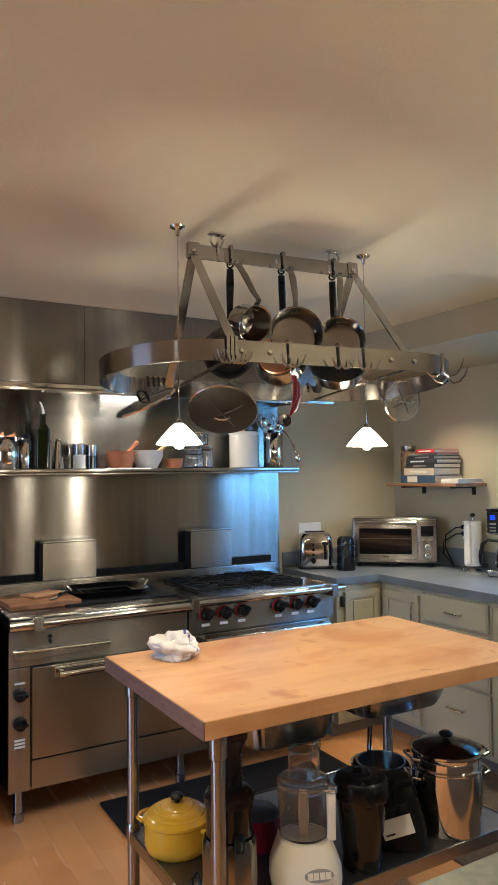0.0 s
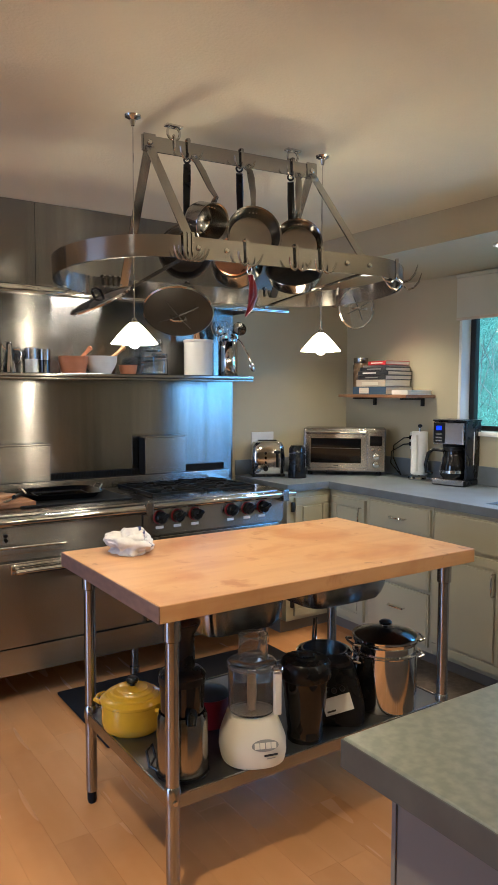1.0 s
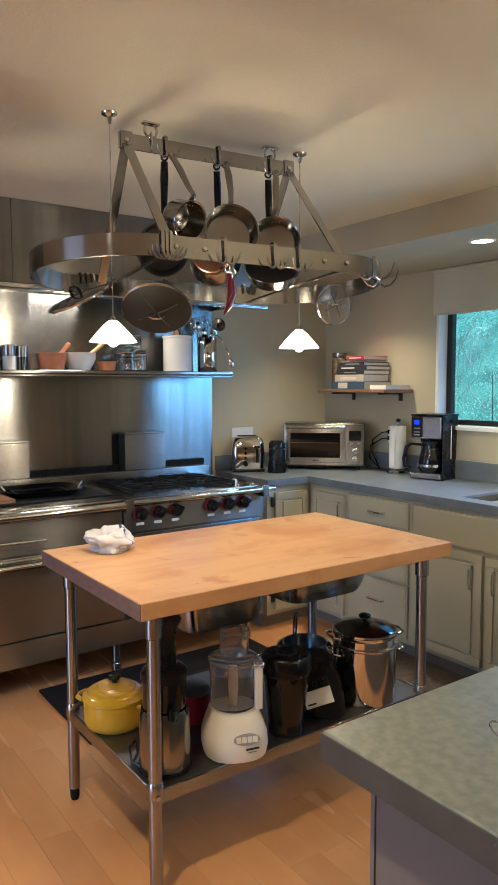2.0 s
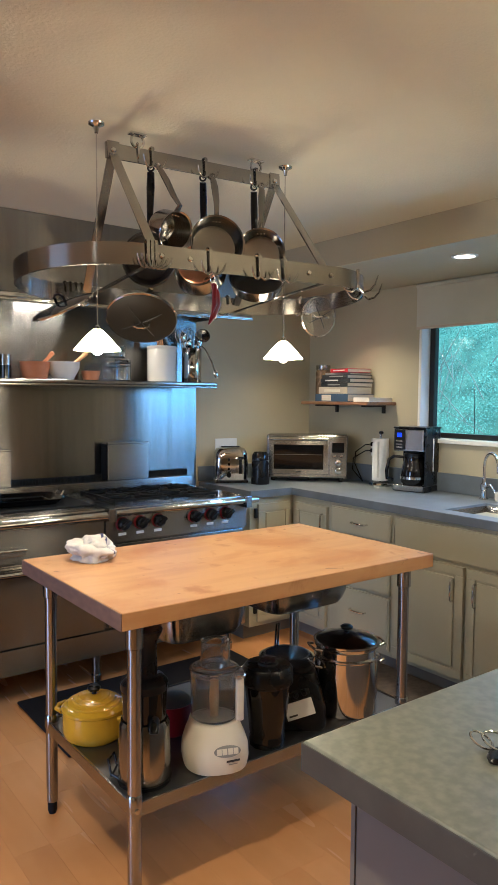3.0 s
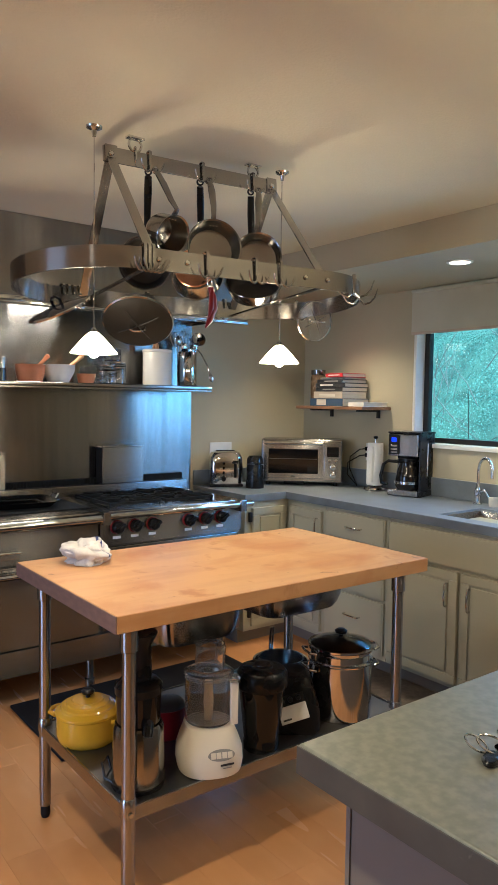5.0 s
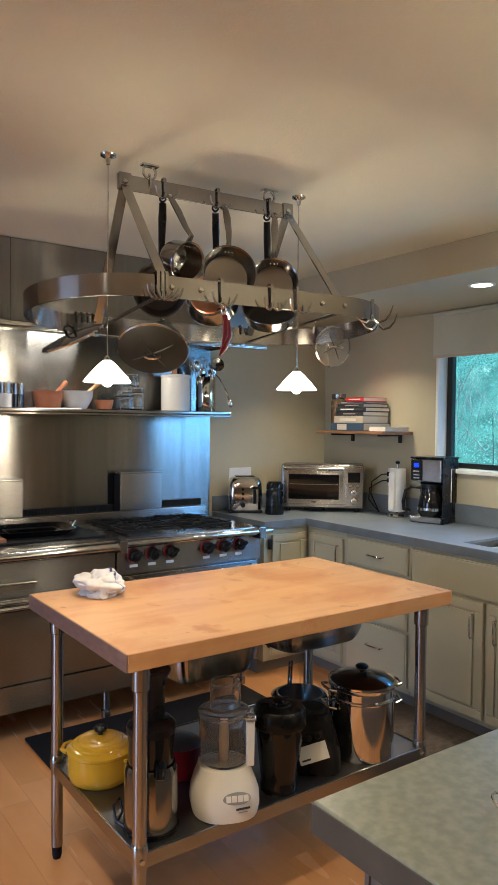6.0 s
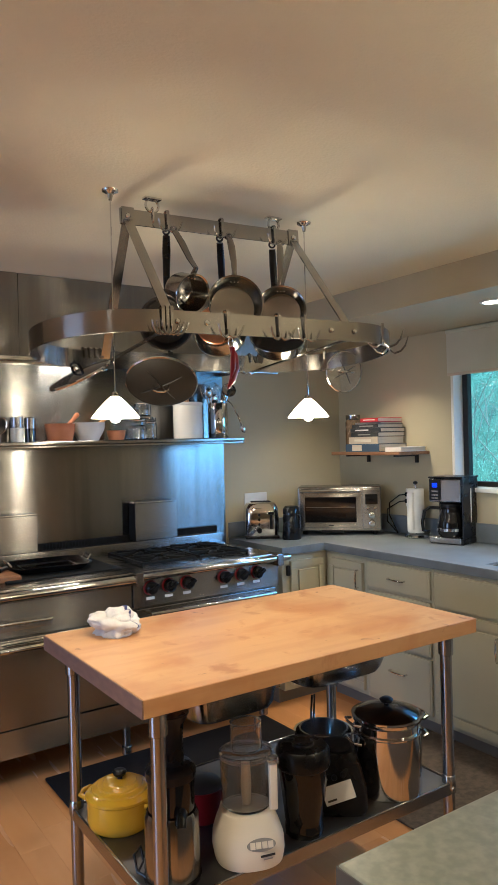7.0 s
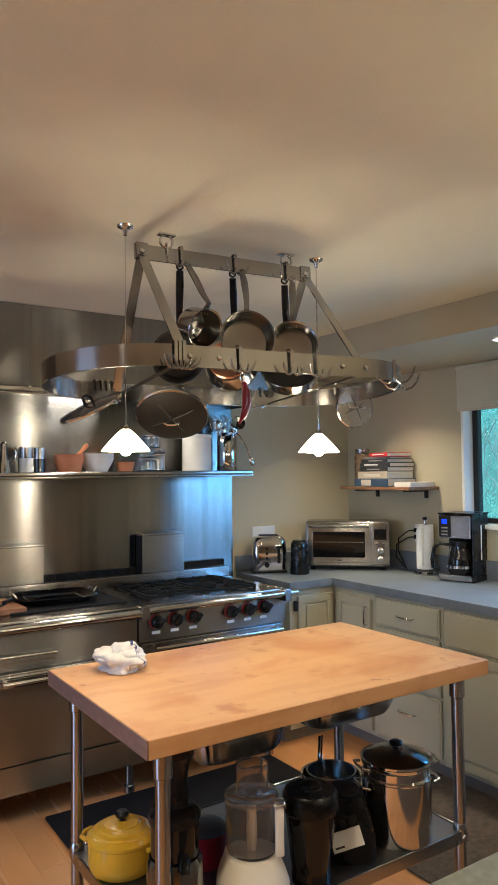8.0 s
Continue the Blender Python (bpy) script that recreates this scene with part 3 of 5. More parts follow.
s = thing("sink", pose(0, 0, 0), "undermounted stainless steel kitchen sink", "sink")
bm = bmesh.new()
rings = []
for z, inset in ((CZ - 0.006, -0.004), (CZ - 0.02, 0.004), (CZ - 0.17, 0.02), (CZ - 0.19, 0.04)):
    rings.append([bm.verts.new(p) for p in ((SX0 + inset, SY0 + inset, z), (SX1 - inset, SY0 + inset, z), (SX1 - inset, SY1 - inset, z), (SX0 + inset, SY1 - inset, z))])
for a, c in zip(rings, rings[1:]):
    for j in range(4):
        bm.faces.new((a[j], a[(j + 1) % 4], c[(j + 1) % 4], c[j]))
bm.faces.new(rings[-1])
part("basin", bm, STEEL, s)


def panel_front(parent, name, axis, face, a0, a1, z0, z1, label="", raised=True):
    """A cabinet front with a raised field. axis x: the front faces -x and spans y; axis y: it faces -y and spans x."""
    def span(d0, d1, p0, p1, q0, q1, bev, bm=None):
        return box(face - d1, face - d0, p0, p1, q0, q1, bev, bm) if axis == "x" else box(p0, p1, face - d1, face - d0, q0, q1, bev, bm)
    front = part(name, span(0.001, 0.016, a0, a1, z0, z1, 0.003), CABINET, parent, label)
    if raised:
        e = 0.045
        for what, c0, c1, g0, g1 in (("rail", a0, a1, z0, z0 + e), ("rail", a0, a1, z1 - e, z1), ("stile", a0, a0 + e, z0 + e + 0.0005, z1 - e - 0.0005), ("stile", a1 - e, a1, z0 + e + 0.0005, z1 - e - 0.0005)):
            part(what, span(0.0165, 0.024, c0, c1, g0, g1, 0.003), CABINET, front)
        part("raised_panel", span(0.0165, 0.027, a0 + e + 0.010, a1 - e - 0.010, z0 + e + 0.010, z1 - e - 0.010, 0.0095), CABINET, front)
    else:
        part("raised_panel", span(0.0165, 0.021, a0 + 0.008, a1 - 0.008, z0 + 0.008, z1 - 0.008, 0.004), CABINET, front)
    return front


def carcass(name, x0, x1, y0, y1, label, kick):
    c = thing(name, pose(0, 0, 0), label, "cabinet", "painted base cabinets")
    part("carcass", box(x0, x1, y0, y1, 0.085, CZ - 0.047, 0.003), CABINET, c)
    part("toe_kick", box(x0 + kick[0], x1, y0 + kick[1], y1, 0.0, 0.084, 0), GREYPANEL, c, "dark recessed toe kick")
    return c


FXE = 2.05
c = carcass("corner_cabinet", 1.715, XE - 0.01, 1.715, YN - 0.02, "cream painted corner base cabinet with panelled door", (0, 0.06))
dr = panel_front(c, "door", "y", 1.715, 1.765, 2.022, 0.115, 0.845, "cream panelled door")
for z in (0.79, 0.20):
    part("hinge", box(1.740, 1.762, 1.694, 1.714, z - 0.03, z + 0.03, 0.004), FRAME, dr, "dark hinge")
c = carcass("corner_cabinet", FXE, XE - 0.01, 1.357, 1.712, "cream painted base cabinet with a narrow panelled door", (0.06, 0))
dr = panel_front(c, "door", "x", FXE, 1.377, 1.667, 0.115, 0.845, "cream panelled door")
bar_pull(dr, (FXE - 0.022, 1.407, 0.80), (FXE - 0.022, 1.407, 0.70), (-0.022, 0, 0))
c = carcass("drawer_cabinet", FXE, XE - 0.01, 0.867, 1.355, "cream painted base cabinet with three drawers", (0.06, 0))
for z0, z1 in ((0.715, 0.862), (0.42, 0.70), (0.115, 0.405)):
    dr = panel_front(c, "drawer", "x", FXE, 0.880, 1.340, z0, z1, raised=False)
    zz = (z0 + z1) / 2 if z1 > 0.8 else z1 - 0.115
    bar_pull(dr, (FXE - 0.021, 1.162, zz), (FXE - 0.021, 1.047, zz), (-0.024, 0, 0))
c = carcass("sink_cabinet", FXE, XE - 0.01, -0.32, 0.865, "cream painted sink base cabinet with two panelled doors", (0.06, 0))
panel_front(c, "false_drawer", "x", FXE, -0.30, 0.850, 0.69, 0.862, raised=False)
for y0, y1, py in ((0.405, 0.850, 0.462), (-0.04, 0.382, 0.330)):
    dr = panel_front(c, "door", "x", FXE, y0, y1, 0.115, 0.675)
    bar_pull(dr, (FXE - 0.022, py, 0.61), (FXE - 0.022, py, 0.50), (-0.024, 0, 0))
c = carcass("base_cabinet", FXE, XE - 0.01, -2.2, -0.322, "cream painted base cabinet", (0.06, 0))
panel_front(c, "door", "x", FXE, -1.2, -0.34, 0.115, 0.862)

# ---- peninsula ----
PX, PY, PZ = -0.035, -0.775, 0.893
p = thing("peninsula_counter", pose(0, 0, 0), "peninsula with mottled grey green top and grey side", "counter")
part("worktop", box(PX, 1.98, -1.62, PY, PZ - 0.054, PZ, 0.006, seg=3), PENTOP, p, "mottled grey green stone worktop")
part("edge_band", box(PX - 0.002, PX + 0.004, -1.622, PY + 0.002, PZ - 0.055, PZ - 0.004, 0.0015), PENEDGE, p, "worn grey brown edge band")
part("edge_band", box(PX + 0.0045, 1.98, PY - 0.004, PY + 0.002, PZ - 0.055, PZ - 0.004, 0.0015), PENEDGE, p, "worn grey brown edge band")
part("body", box(PX + 0.075, 1.98, -1.55, PY - 0.055, 0.0, PZ - 0.055, 0.003), GREYPANEL, p, "plain grey panel side")
part("corner_trim", box(PX + 0.071, PX + 0.079, PY - 0.062, PY - 0.051, 0.0, PZ - 0.056, 0.002), GREYPANEL, p)

# ---- ceiling lights ----
for px, py in PENDANTS:
    q = thing("pendant_lamp", pose(px, py, 0), "small white glass pendant lamp on a thin cord, lit", "lamp", "pendants over the table")
    part("canopy", lathe([(0, ZC - 0.001), (0.027, ZC - 0.001), (0.025, ZC - 0.006), (0.010, ZC - 0.014), (0.006, ZC - 0.032), (0, ZC - 0.034)], 24), CHROME, q, "polished ceiling canopy")
    part("cord", tube([(0, 0, ZC - 0.03), (0, 0, 1.70)], 0.0022, 8), CHROME, q)
    part("cap", lathe([(0, 1.725), (0.008, 1.722), (0.013, 1.706), (0.013, 1.700)], 20), CHROME, q)
    part("shade", lathe([(0.013, 1.708), (0.03, 1.693), (0.053, 1.668), (0.075, 1.641), (0.0725, 1.640), (0.051, 1.665), (0.028, 1.689), (0.012, 1.704)], 36), SHADE, q, "glowing white glass cone shade")
    part("bulb", lathe([(0, 1.626), (0.010, 1.628), (0.016, 1.635), (0.017, 1.645), (0.013, 1.658), (0.011, 1.68)], 20), BULB, q)
# Fittings for all four, with the two added out of view.
for cx, cy in CANS_AND_FILLS:
    cz = 2.203 if cx > 1.87 else ZC
    q = thing("recessed_or_fill_light", pose(cx, cy, cz), "one of four round recessed ceiling lights, lit, two added unseen", "ceiling light", "recessed lights")
    part("trim_ring", lathe([(0.066, -0.001), (0.064, -0.006), (0.052, -0.007), (0.050, -0.001)], 32), WHITE, q)
    part("lens", lathe([(0, -0.003), (0.049, -0.003), (0.049, -0.001), (0, -0.001)], 32), CANLENS, q)

# ---- pot rack ----
RACK = Matrix.Translation((0.526, 0.434, 2.287)) @ Euler((radians(-4.0), radians(-0.5), radians(-4.5))).to_matrix().to_4x4()
q = thing("pot_rack", RACK, "oval brushed steel hanging pot rack", "pot rack")
BZ, BR, BL, BRX = -0.408, 0.30, -0.34, 0.325
pts, nor = [], []
for k in range(33):
    a = math.pi / 2 + math.pi * k / 32
    pts.append((BL + BR * math.cos(a), BR * math.sin(a), BZ)); nor.append((math.cos(a), math.sin(a), 0))
for k in range(33):
    a = -math.pi / 2 + math.pi * k / 32
    pts.append((BRX + BR * math.cos(a), BR * math.sin(a), BZ)); nor.append((math.cos(a), math.sin(a), 0))
part("oval_band", strip(pts, nor, 0.0315, 0.003, closed=True), RACKSTEEL, q)
part("top_bar", strip([(-0.348, 0, 0), (0.331, 0, 0)], [(0, 1, 0)] * 2, 0.025, 0.003), RACKSTEEL, q)
for x in (-0.323, 0.306):
    part("end_plate", box(x - 0.02, x + 0.022, -0.008, 0.008, -0.026, 0.03, 0.002), RACKSTEEL, q)
    part("bolt", lathe([(0, 0), (0.009, 0), (0.009, 0.004), (0.006, 0.007), (0, 0.007)], 14, m=Matrix.Translation((x, -0.008, 0)) @ pose(0, 0, 0, 90)), CHROME, q)
    for s in (-1, 1):
        a, c = Vector((x, 0.004 * s, -0.01)), Vector((x, s * (BR - 0.004), BZ + 0.005))
        nrm = (c - a).cross(Vector((1, 0, 0)))
        part("strut", strip([a, c], [nrm, nrm], 0.0155, 0.0025, up=(1, 0, 0)), RACKSTEEL, q)
for x in (-0.307, -0.215, 0.223, 0.315):
    part("bolt", lathe([(0, 0), (0.008, 0), (0.008, 0.004), (0.005, 0.007), (0, 0.007)], 14, m=Matrix.Translation((x, -BR - 0.003, BZ)) @ pose(0, 0, 0, 90)), CHROME, q)
part("cross_bar", strip([(-0.335, -BR + 0.004, BZ - 0.02), (-0.335, BR - 0.004, BZ - 0.02)], [(1, 0, 0)] * 2, 0.003, 0.006), RACKSTEEL, q)
part("cross_bar", strip([(0.31, -BR + 0.004, BZ - 0.02), (0.31, BR - 0.004, BZ - 0.02)], [(1, 0, 0)] * 2, 0.003, 0.006), RACKSTEEL, q)
for hx, hy in ((0.290, 0.453), (0.755, 0.42)):
    q = thing("ceiling_hook", pose(hx, hy, 0), "chrome ceiling hook with a snap link", "hook", "ceiling hooks of the rack")
    part("plate", box(-0.030, 0.030, -0.014, 0.014, ZC - 0.008, ZC - 0.001, 0.002), CHROME, q)
    ring = [(0.023 * math.cos(a), 0, ZC - 0.026 + 0.022 * math.sin(a)) for a in [2 * math.pi * k / 20 for k in range(20)]]
    part("ring", tube(ring, 0.0045, 8, closed=True), CHROME, q)
    n = 20
    link = [(0, 0.009 * math.cos(2 * math.pi * k / n), ZC - 0.058 + 0.026 * math.sin(2 * math.pi * k / n)) for k in range(n)]
    part("snap_link", tube(link, 0.0032, 8, closed=True), CHROME, q)

# Body of the added fill light; it hangs out of view.
q = thing("fill_globe_lamp", pose(FILLGLOBE[0], FILLGLOBE[1], 0), "added unseen glass globe, fill light for the ceiling", "lamp")
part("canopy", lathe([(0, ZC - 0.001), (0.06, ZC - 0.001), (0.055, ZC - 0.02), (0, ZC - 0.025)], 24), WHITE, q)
part("stem", tube([(0, 0, ZC - 0.02), (0, 0, FILLGLOBE[2] + 0.12)], 0.006, 8), WHITE, q)
bm = lathe([(0.04, FILLGLOBE[2] + 0.13)] + [(0.14 * math.sin(math.pi * (k + 1) / 14), FILLGLOBE[2] + 0.14 * math.cos(math.pi * (k + 1) / 14)) for k in range(1, 12)] + [(0.03, FILLGLOBE[2] - 0.137)], 32)
gl = part("globe", bm, FILLGLASS, q, "glowing globe of the added fill light")
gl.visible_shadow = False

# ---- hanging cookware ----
# Towards the camera and to its right; cookware is turned to fit this view.
TO_CAMERA = Vector((-0.6, -0.8, 0))
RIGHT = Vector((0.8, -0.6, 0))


def axis_pose(centre, axis):
    """A pose whose local z points along axis."""
    return Matrix.Translation(centre) @ Vector(axis).to_track_quat("Z", "Y").to_matrix().to_4x4()


def pan_profile(r, depth, flare=0.06):
    return [(0, 0), (r * 0.72, 0), (r * (0.90 - flare), 0.004), (r * (0.97 - flare), 0.016), (r, depth), (r + 0.003, depth + 0.001), (r + 0.002, depth + 0.003),
            (r - 0.003, depth), (r * (0.95 - flare), 0.018), (r * (0.87 - flare), 0.007), (r * 0.7, 0.004), (0, 0.004)]


def hung_pan(label, hook, centre, axis, r, depth, mat, handle_mat, inner=None, base=None, bend=0.02):
    """A pan hung by its handle's eye; axis points out of its open side."""
    axis = Vector(axis).normalized()
    hook, centre = Vector(hook), Vector(centre)
    q = thing("cooking_pan", Matrix.Translation(centre), label, "pan", "pans on the rack")
    turn = axis.to_track_quat("Z", "Y").to_matrix().to_4x4()
    part("bowl", lathe(pan_profile(r, depth), 44), mat, q).matrix_local = turn
    if inner:
        part("lining", lathe([(r * 0.98 - 0.003, depth - 0.001), (r * 0.88, 0.019), (r * 0.80, 0.009), (r * 0.68, 0.006), (0, 0.006)], 44, m=turn), inner, q, "dark non-stick lining")
    if base:
        part("base_disc", lathe([(0, -0.004), (r * 0.74, -0.004), (r * 0.78, -0.001), (0, -0.001)], 40, m=turn), base, q, "copper base")
    up = Vector((0, 0, 1))
    up = (hook - centre - axis * (hook - centre).dot(axis)).normalized()
    rim = up * (r - 0.002) + axis * (depth * 0.75)
    end = hook - centre
    pts = [rim, rim + up * 0.02 + axis * bend * 0.4, rim.lerp(end, 0.35) + axis * bend, rim.lerp(end, 0.7) + axis * bend * 0.6, end + (rim - end).normalized() * 0.016]
    hd = part("handle", tube(pts, [0.007, 0.006, 0.0075, 0.009, 0.008], 10, flat=1.5), handle_mat, q)
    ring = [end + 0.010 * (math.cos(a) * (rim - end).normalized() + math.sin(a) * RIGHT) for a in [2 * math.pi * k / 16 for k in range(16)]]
    part("eye", tube(ring, 0.0035, 8, closed=True), handle_mat, hd)
    for s in (-0.012, 0, 0.012):
        side = axis.cross(up)
        p = rim * 0.965 - up * 0.010 + side * s
        part("rivet", lathe([(0, 0), (0.004, 0), (0.003, 0.003), (0, 0.0035)], 10, m=Matrix.Translation(p) @ (-up).to_track_quat("Z", "Y").to_matrix().to_4x4()), CHROME, q)
    return q


def pot_hook(x, y, z, yaw=0.0, drop=0.055, size=1.0):
    """A strap hook over a bar whose top edge is at z, with two upturned prongs."""
    q = thing("pot_hook", pose(x, y, z, 0, 0, yaw), "steel strap hook with upturned prongs on the pot rack", "hook", "hooks on the rack")
    bm = strip([(0, 0.012, -0.025), (0, 0.012, 0.004), (0, 0.006, 0.009), (0, -0.008, 0.009), (0, -0.012, 0.004), (0, -0.013, -drop)],
               [(0, 1, 0), (0, 1, 0.3), (0, 0.3, 1), (0, -0.3, 1), (0, -1, 0.3), (0, -1, 0)], 0.0048, 0.0016, up=(1, 0, 0))
    part("strap", bm, RACKSTEEL, q)
    for s in (-1, 1):
        pts = [(0, -0.015, -drop + 0.010), (s * 0.003 * size, -0.017, -drop - 0.006), (s * 0.013 * size, -0.019, -drop - 0.013 * size), (s * 0.026 * size, -0.023, -drop - 0.009 * size),
               (s * 0.036 * size, -0.027, -drop + 0.004), (s * 0.042 * size, -0.031, -drop + 0.022 * size)]
        part("prong", tube(pts, [0.0042, 0.0042, 0.0042, 0.0038, 0.003, 0.0016], 8), RACKSTEEL, q)
    return q


def on_rack(lx, ly, lz):
    """A place on the tilted rack."""
    return RACK @ Vector((lx, ly, lz))


for lx in (-0.186, 0.015, 0.225):
    pot_hook(*on_rack(lx, 0, 0.026), -3, 0.05)
for lx in (-0.353, -0.340, -0.327, -0.150, 0.026, 0.121):
    pot_hook(*on_rack(lx, -0.30, -0.376), -3, 0.058)
for deg in (-62, -34):
    a = radians(deg)
    pot_hook(*on_rack(BRX + BR * math.cos(a), BR * math.sin(a), -0.376), -38, 0.050, 1.6)
for deg in (101, 97, 93, 89):
    a = radians(deg)
    pot_hook(*on_rack(BL + BR * math.cos(a), BR * math.sin(a), -0.376), deg + 90, 0.055)
for lx in (-0.07, 0.27):
    pot_hook(*on_rack(lx, 0.30, -0.376), 177, 0.055)
a = radians(40)
pot_hook(*on_rack(BRX + BR * math.cos(a), BR * math.sin(a), -0.376), 130, 0.055)

C = TO_CAMERA


def eye_at(lx, side, back=0.0):
    """Where a handle's eye hangs on a prong of a hook on the top bar."""
    return on_rack(lx, -0.026 + back, -0.034) + RIGHT * side


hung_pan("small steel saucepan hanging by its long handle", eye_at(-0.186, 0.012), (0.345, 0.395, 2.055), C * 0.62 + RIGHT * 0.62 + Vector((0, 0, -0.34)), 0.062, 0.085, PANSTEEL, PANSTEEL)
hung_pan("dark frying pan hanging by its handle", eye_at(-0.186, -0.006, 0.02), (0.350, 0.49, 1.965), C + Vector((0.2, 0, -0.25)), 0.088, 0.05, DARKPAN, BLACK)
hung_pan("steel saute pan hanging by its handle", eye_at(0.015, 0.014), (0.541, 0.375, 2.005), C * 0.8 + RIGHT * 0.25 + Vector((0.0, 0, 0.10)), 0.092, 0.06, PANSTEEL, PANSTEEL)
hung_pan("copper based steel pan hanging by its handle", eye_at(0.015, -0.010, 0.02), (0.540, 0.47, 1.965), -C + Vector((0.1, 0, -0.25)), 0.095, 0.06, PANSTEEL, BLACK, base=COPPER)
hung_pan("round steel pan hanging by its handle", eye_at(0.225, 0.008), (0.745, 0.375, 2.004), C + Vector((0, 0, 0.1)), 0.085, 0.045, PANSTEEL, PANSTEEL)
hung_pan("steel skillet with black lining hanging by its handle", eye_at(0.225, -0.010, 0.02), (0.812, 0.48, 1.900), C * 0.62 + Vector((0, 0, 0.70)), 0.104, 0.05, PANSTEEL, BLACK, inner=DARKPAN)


def pan_lid(label, centre, axis, r, mat, rim=True, knob_mat=None, spokes=0):
    q = thing("pan_lid", axis_pose(centre, axis), label, "lid", "lids on the rack")
    part("disc", lathe([(0, r * 0.16), (r * 0.4, r * 0.145), (r * 0.75, r * 0.09), (r * 0.97, 0.004), (r * 0.97, 0.0), (r * 0.74, r * 0.075), (r * 0.4, r * 0.13), (0, r * 0.145)], 44), mat, q)
    if rim:
        part("rim", lathe([(r * 0.965, -0.003), (r, -0.002), (r * 1.005, 0.003), (r * 0.97, 0.006), (r * 0.965, -0.003)], 44), CHROME, q, "steel rim")
    for k in range(spokes):
        a = 0.5 + 2 * math.pi * k / spokes
        part("spoke", tube([(r * s * math.cos(a), r * s * math.sin(a), r * (0.172 - 0.10 * s * s)) for s in (0.04, 0.25, 0.5, 0.66)], [0.003, 0.0028, 0.0022, 0.0015], 8, flat=0.6), DARKPAN, q, "dark bracket arm")
    arch = [(-0.028, 0, r * 0.15), (-0.026, 0, r * 0.15 + 0.02), (-0.012, 0, r * 0.15 + 0.028), (0.012, 0, r * 0.15 + 0.028), (0.026, 0, r * 0.15 + 0.02), (0.028, 0, r * 0.15)]
    part("grip", tube(arch, 0.0045, 8), knob_mat or CHROME, q)
    return q


SMOKELID = material("dark_lid_glass", (0.06, 0.055, 0.05), 0.1, 0.0, (0.045, 0.04, 0.036), 5, 3, rough_var=0.04)
BRONZE = material("dark_bronze_lid", (0.014, 0.012, 0.010), 0.5, 0.0, (0.010, 0.009, 0.008), 6, 5, ior=1.3)
LID_AXIS = RIGHT * -0.36 + Vector((0, 0, 0.90)) + TO_CAMERA * 0.34
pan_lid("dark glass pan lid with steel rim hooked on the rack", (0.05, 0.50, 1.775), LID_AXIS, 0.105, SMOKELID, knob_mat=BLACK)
pan_lid("large dark round lid hooked on the rack", (0.395, 0.62, 1.775), TO_CAMERA * 0.60 + Vector((0.05, 0, -0.75)), 0.128, BRONZE, spokes=4)
pan_lid("small smoky glass lid with steel rim and bracket", (1.10, 0.45, 1.818), TO_CAMERA + Vector((0.45, 0, -0.1)), 0.080, SMOKE, spokes=4)
q = thing("red_pot_holder", pose(0.335, 0.07, 1.842), "red chilli shaped handle sleeve hanging on the rack", "handle sleeve")
part("loop", tube([(0.008 * math.cos(a), 0, -0.002 + 0.014 * math.sin(a)) for a in [2 * math.pi * k / 14 for k in range(14)]], 0.002, 6, closed=True), CHROME, q)
part("sleeve", tube([(0, 0, -0.014), (0.012, 0, -0.04), (0.014, 0, -0.075), (0.002, 0, -0.11), (-0.014, 0, -0.135)], [0.006, 0.010, 0.012, 0.009, 0.002], 12), RED, q)
part("sleeve", tube([(0.004, -0.008, -0.016), (0.000, -0.010, -0.045), (0.000, -0.010, -0.075), (-0.008, -0.008, -0.105)], [0.004, 0.007, 0.008, 0.002], 12), RED, q)

# ---- things on the steel shelf ----
SY = 2.12


def canister(name, x, r, h, mat, label, category, y=SY, z=SZ, wall=0.004):
    q = thing(name, pose(x, y, z), label, category)
    part("body", lathe([(0, 0), (r * 0.96, 0), (r, 0.004), (r, h - 0.003), (r - 0.002, h), (r - wall, h - 0.002), (r - wall, 0.008), (0, 0.008)], 36), mat, q)
    return q


q = canister("steel_canister", -0.065, 0.066, 0.165, CHROME, "polished steel canister holding onions", "canister")
for k, (dx, dy) in enumerate(((-0.03, 0), (0.02, -0.02), (0.01, 0.03))):
    solid("onion", lathe([(0, 0), (0.018, 0.004), (0.026, 0.02), (0.02, 0.036), (0.006, 0.046), (0.004, 0.056), (0, 0.057)], 20), TERRA, "brown onion in the steel canister", "onion", "onions", m=pose(-0.065 + dx, SY + dy, SZ + 0.135, 20 * k, 15))
canister("steel_tumbler", 0.03, 0.03, 0.16, CHROME, "tall polished steel tumbler on the shelf", "tumbler")
q = thing("oil_bottle", pose(0.118, SY - 0.02, SZ), "dark green glass oil bottle with pour spout", "bottle")
bm = box(-0.032, 0.032, -0.032, 0.032, 0.0, 0.215, 0.009, seg=3, m=pose(0, 0, 0, 0, 0, -20))
lathe([(0.030, 0.212), (0.024, 0.226), (0.0145, 0.236), (0.0135, 0.275), (0.016, 0.277), (0.016, 0.288), (0, 0.288)], 24, bm)
part("glass_body", bm, BOTTLE, q)
part("pour_spout", tube([(0, 0, 0.286), (0, 0, 0.31), (-0.008, 0, 0.335), (-0.016, 0, 0.35)], [0.008, 0.006, 0.005, 0.004], 10), LABELWHITE, q, "white pour spout")
q = thing("oil_cruet", pose(0.20, SY, SZ), "steel oil cruet with long handle", "cruet")
part("body", lathe([(0, 0), (0.034, 0), (0.033, 0.02), (0.022, 0.09), (0.015, 0.13), (0.016, 0.145), (0.011, 0.158), (0, 0.162)], 28), CHROME, q)
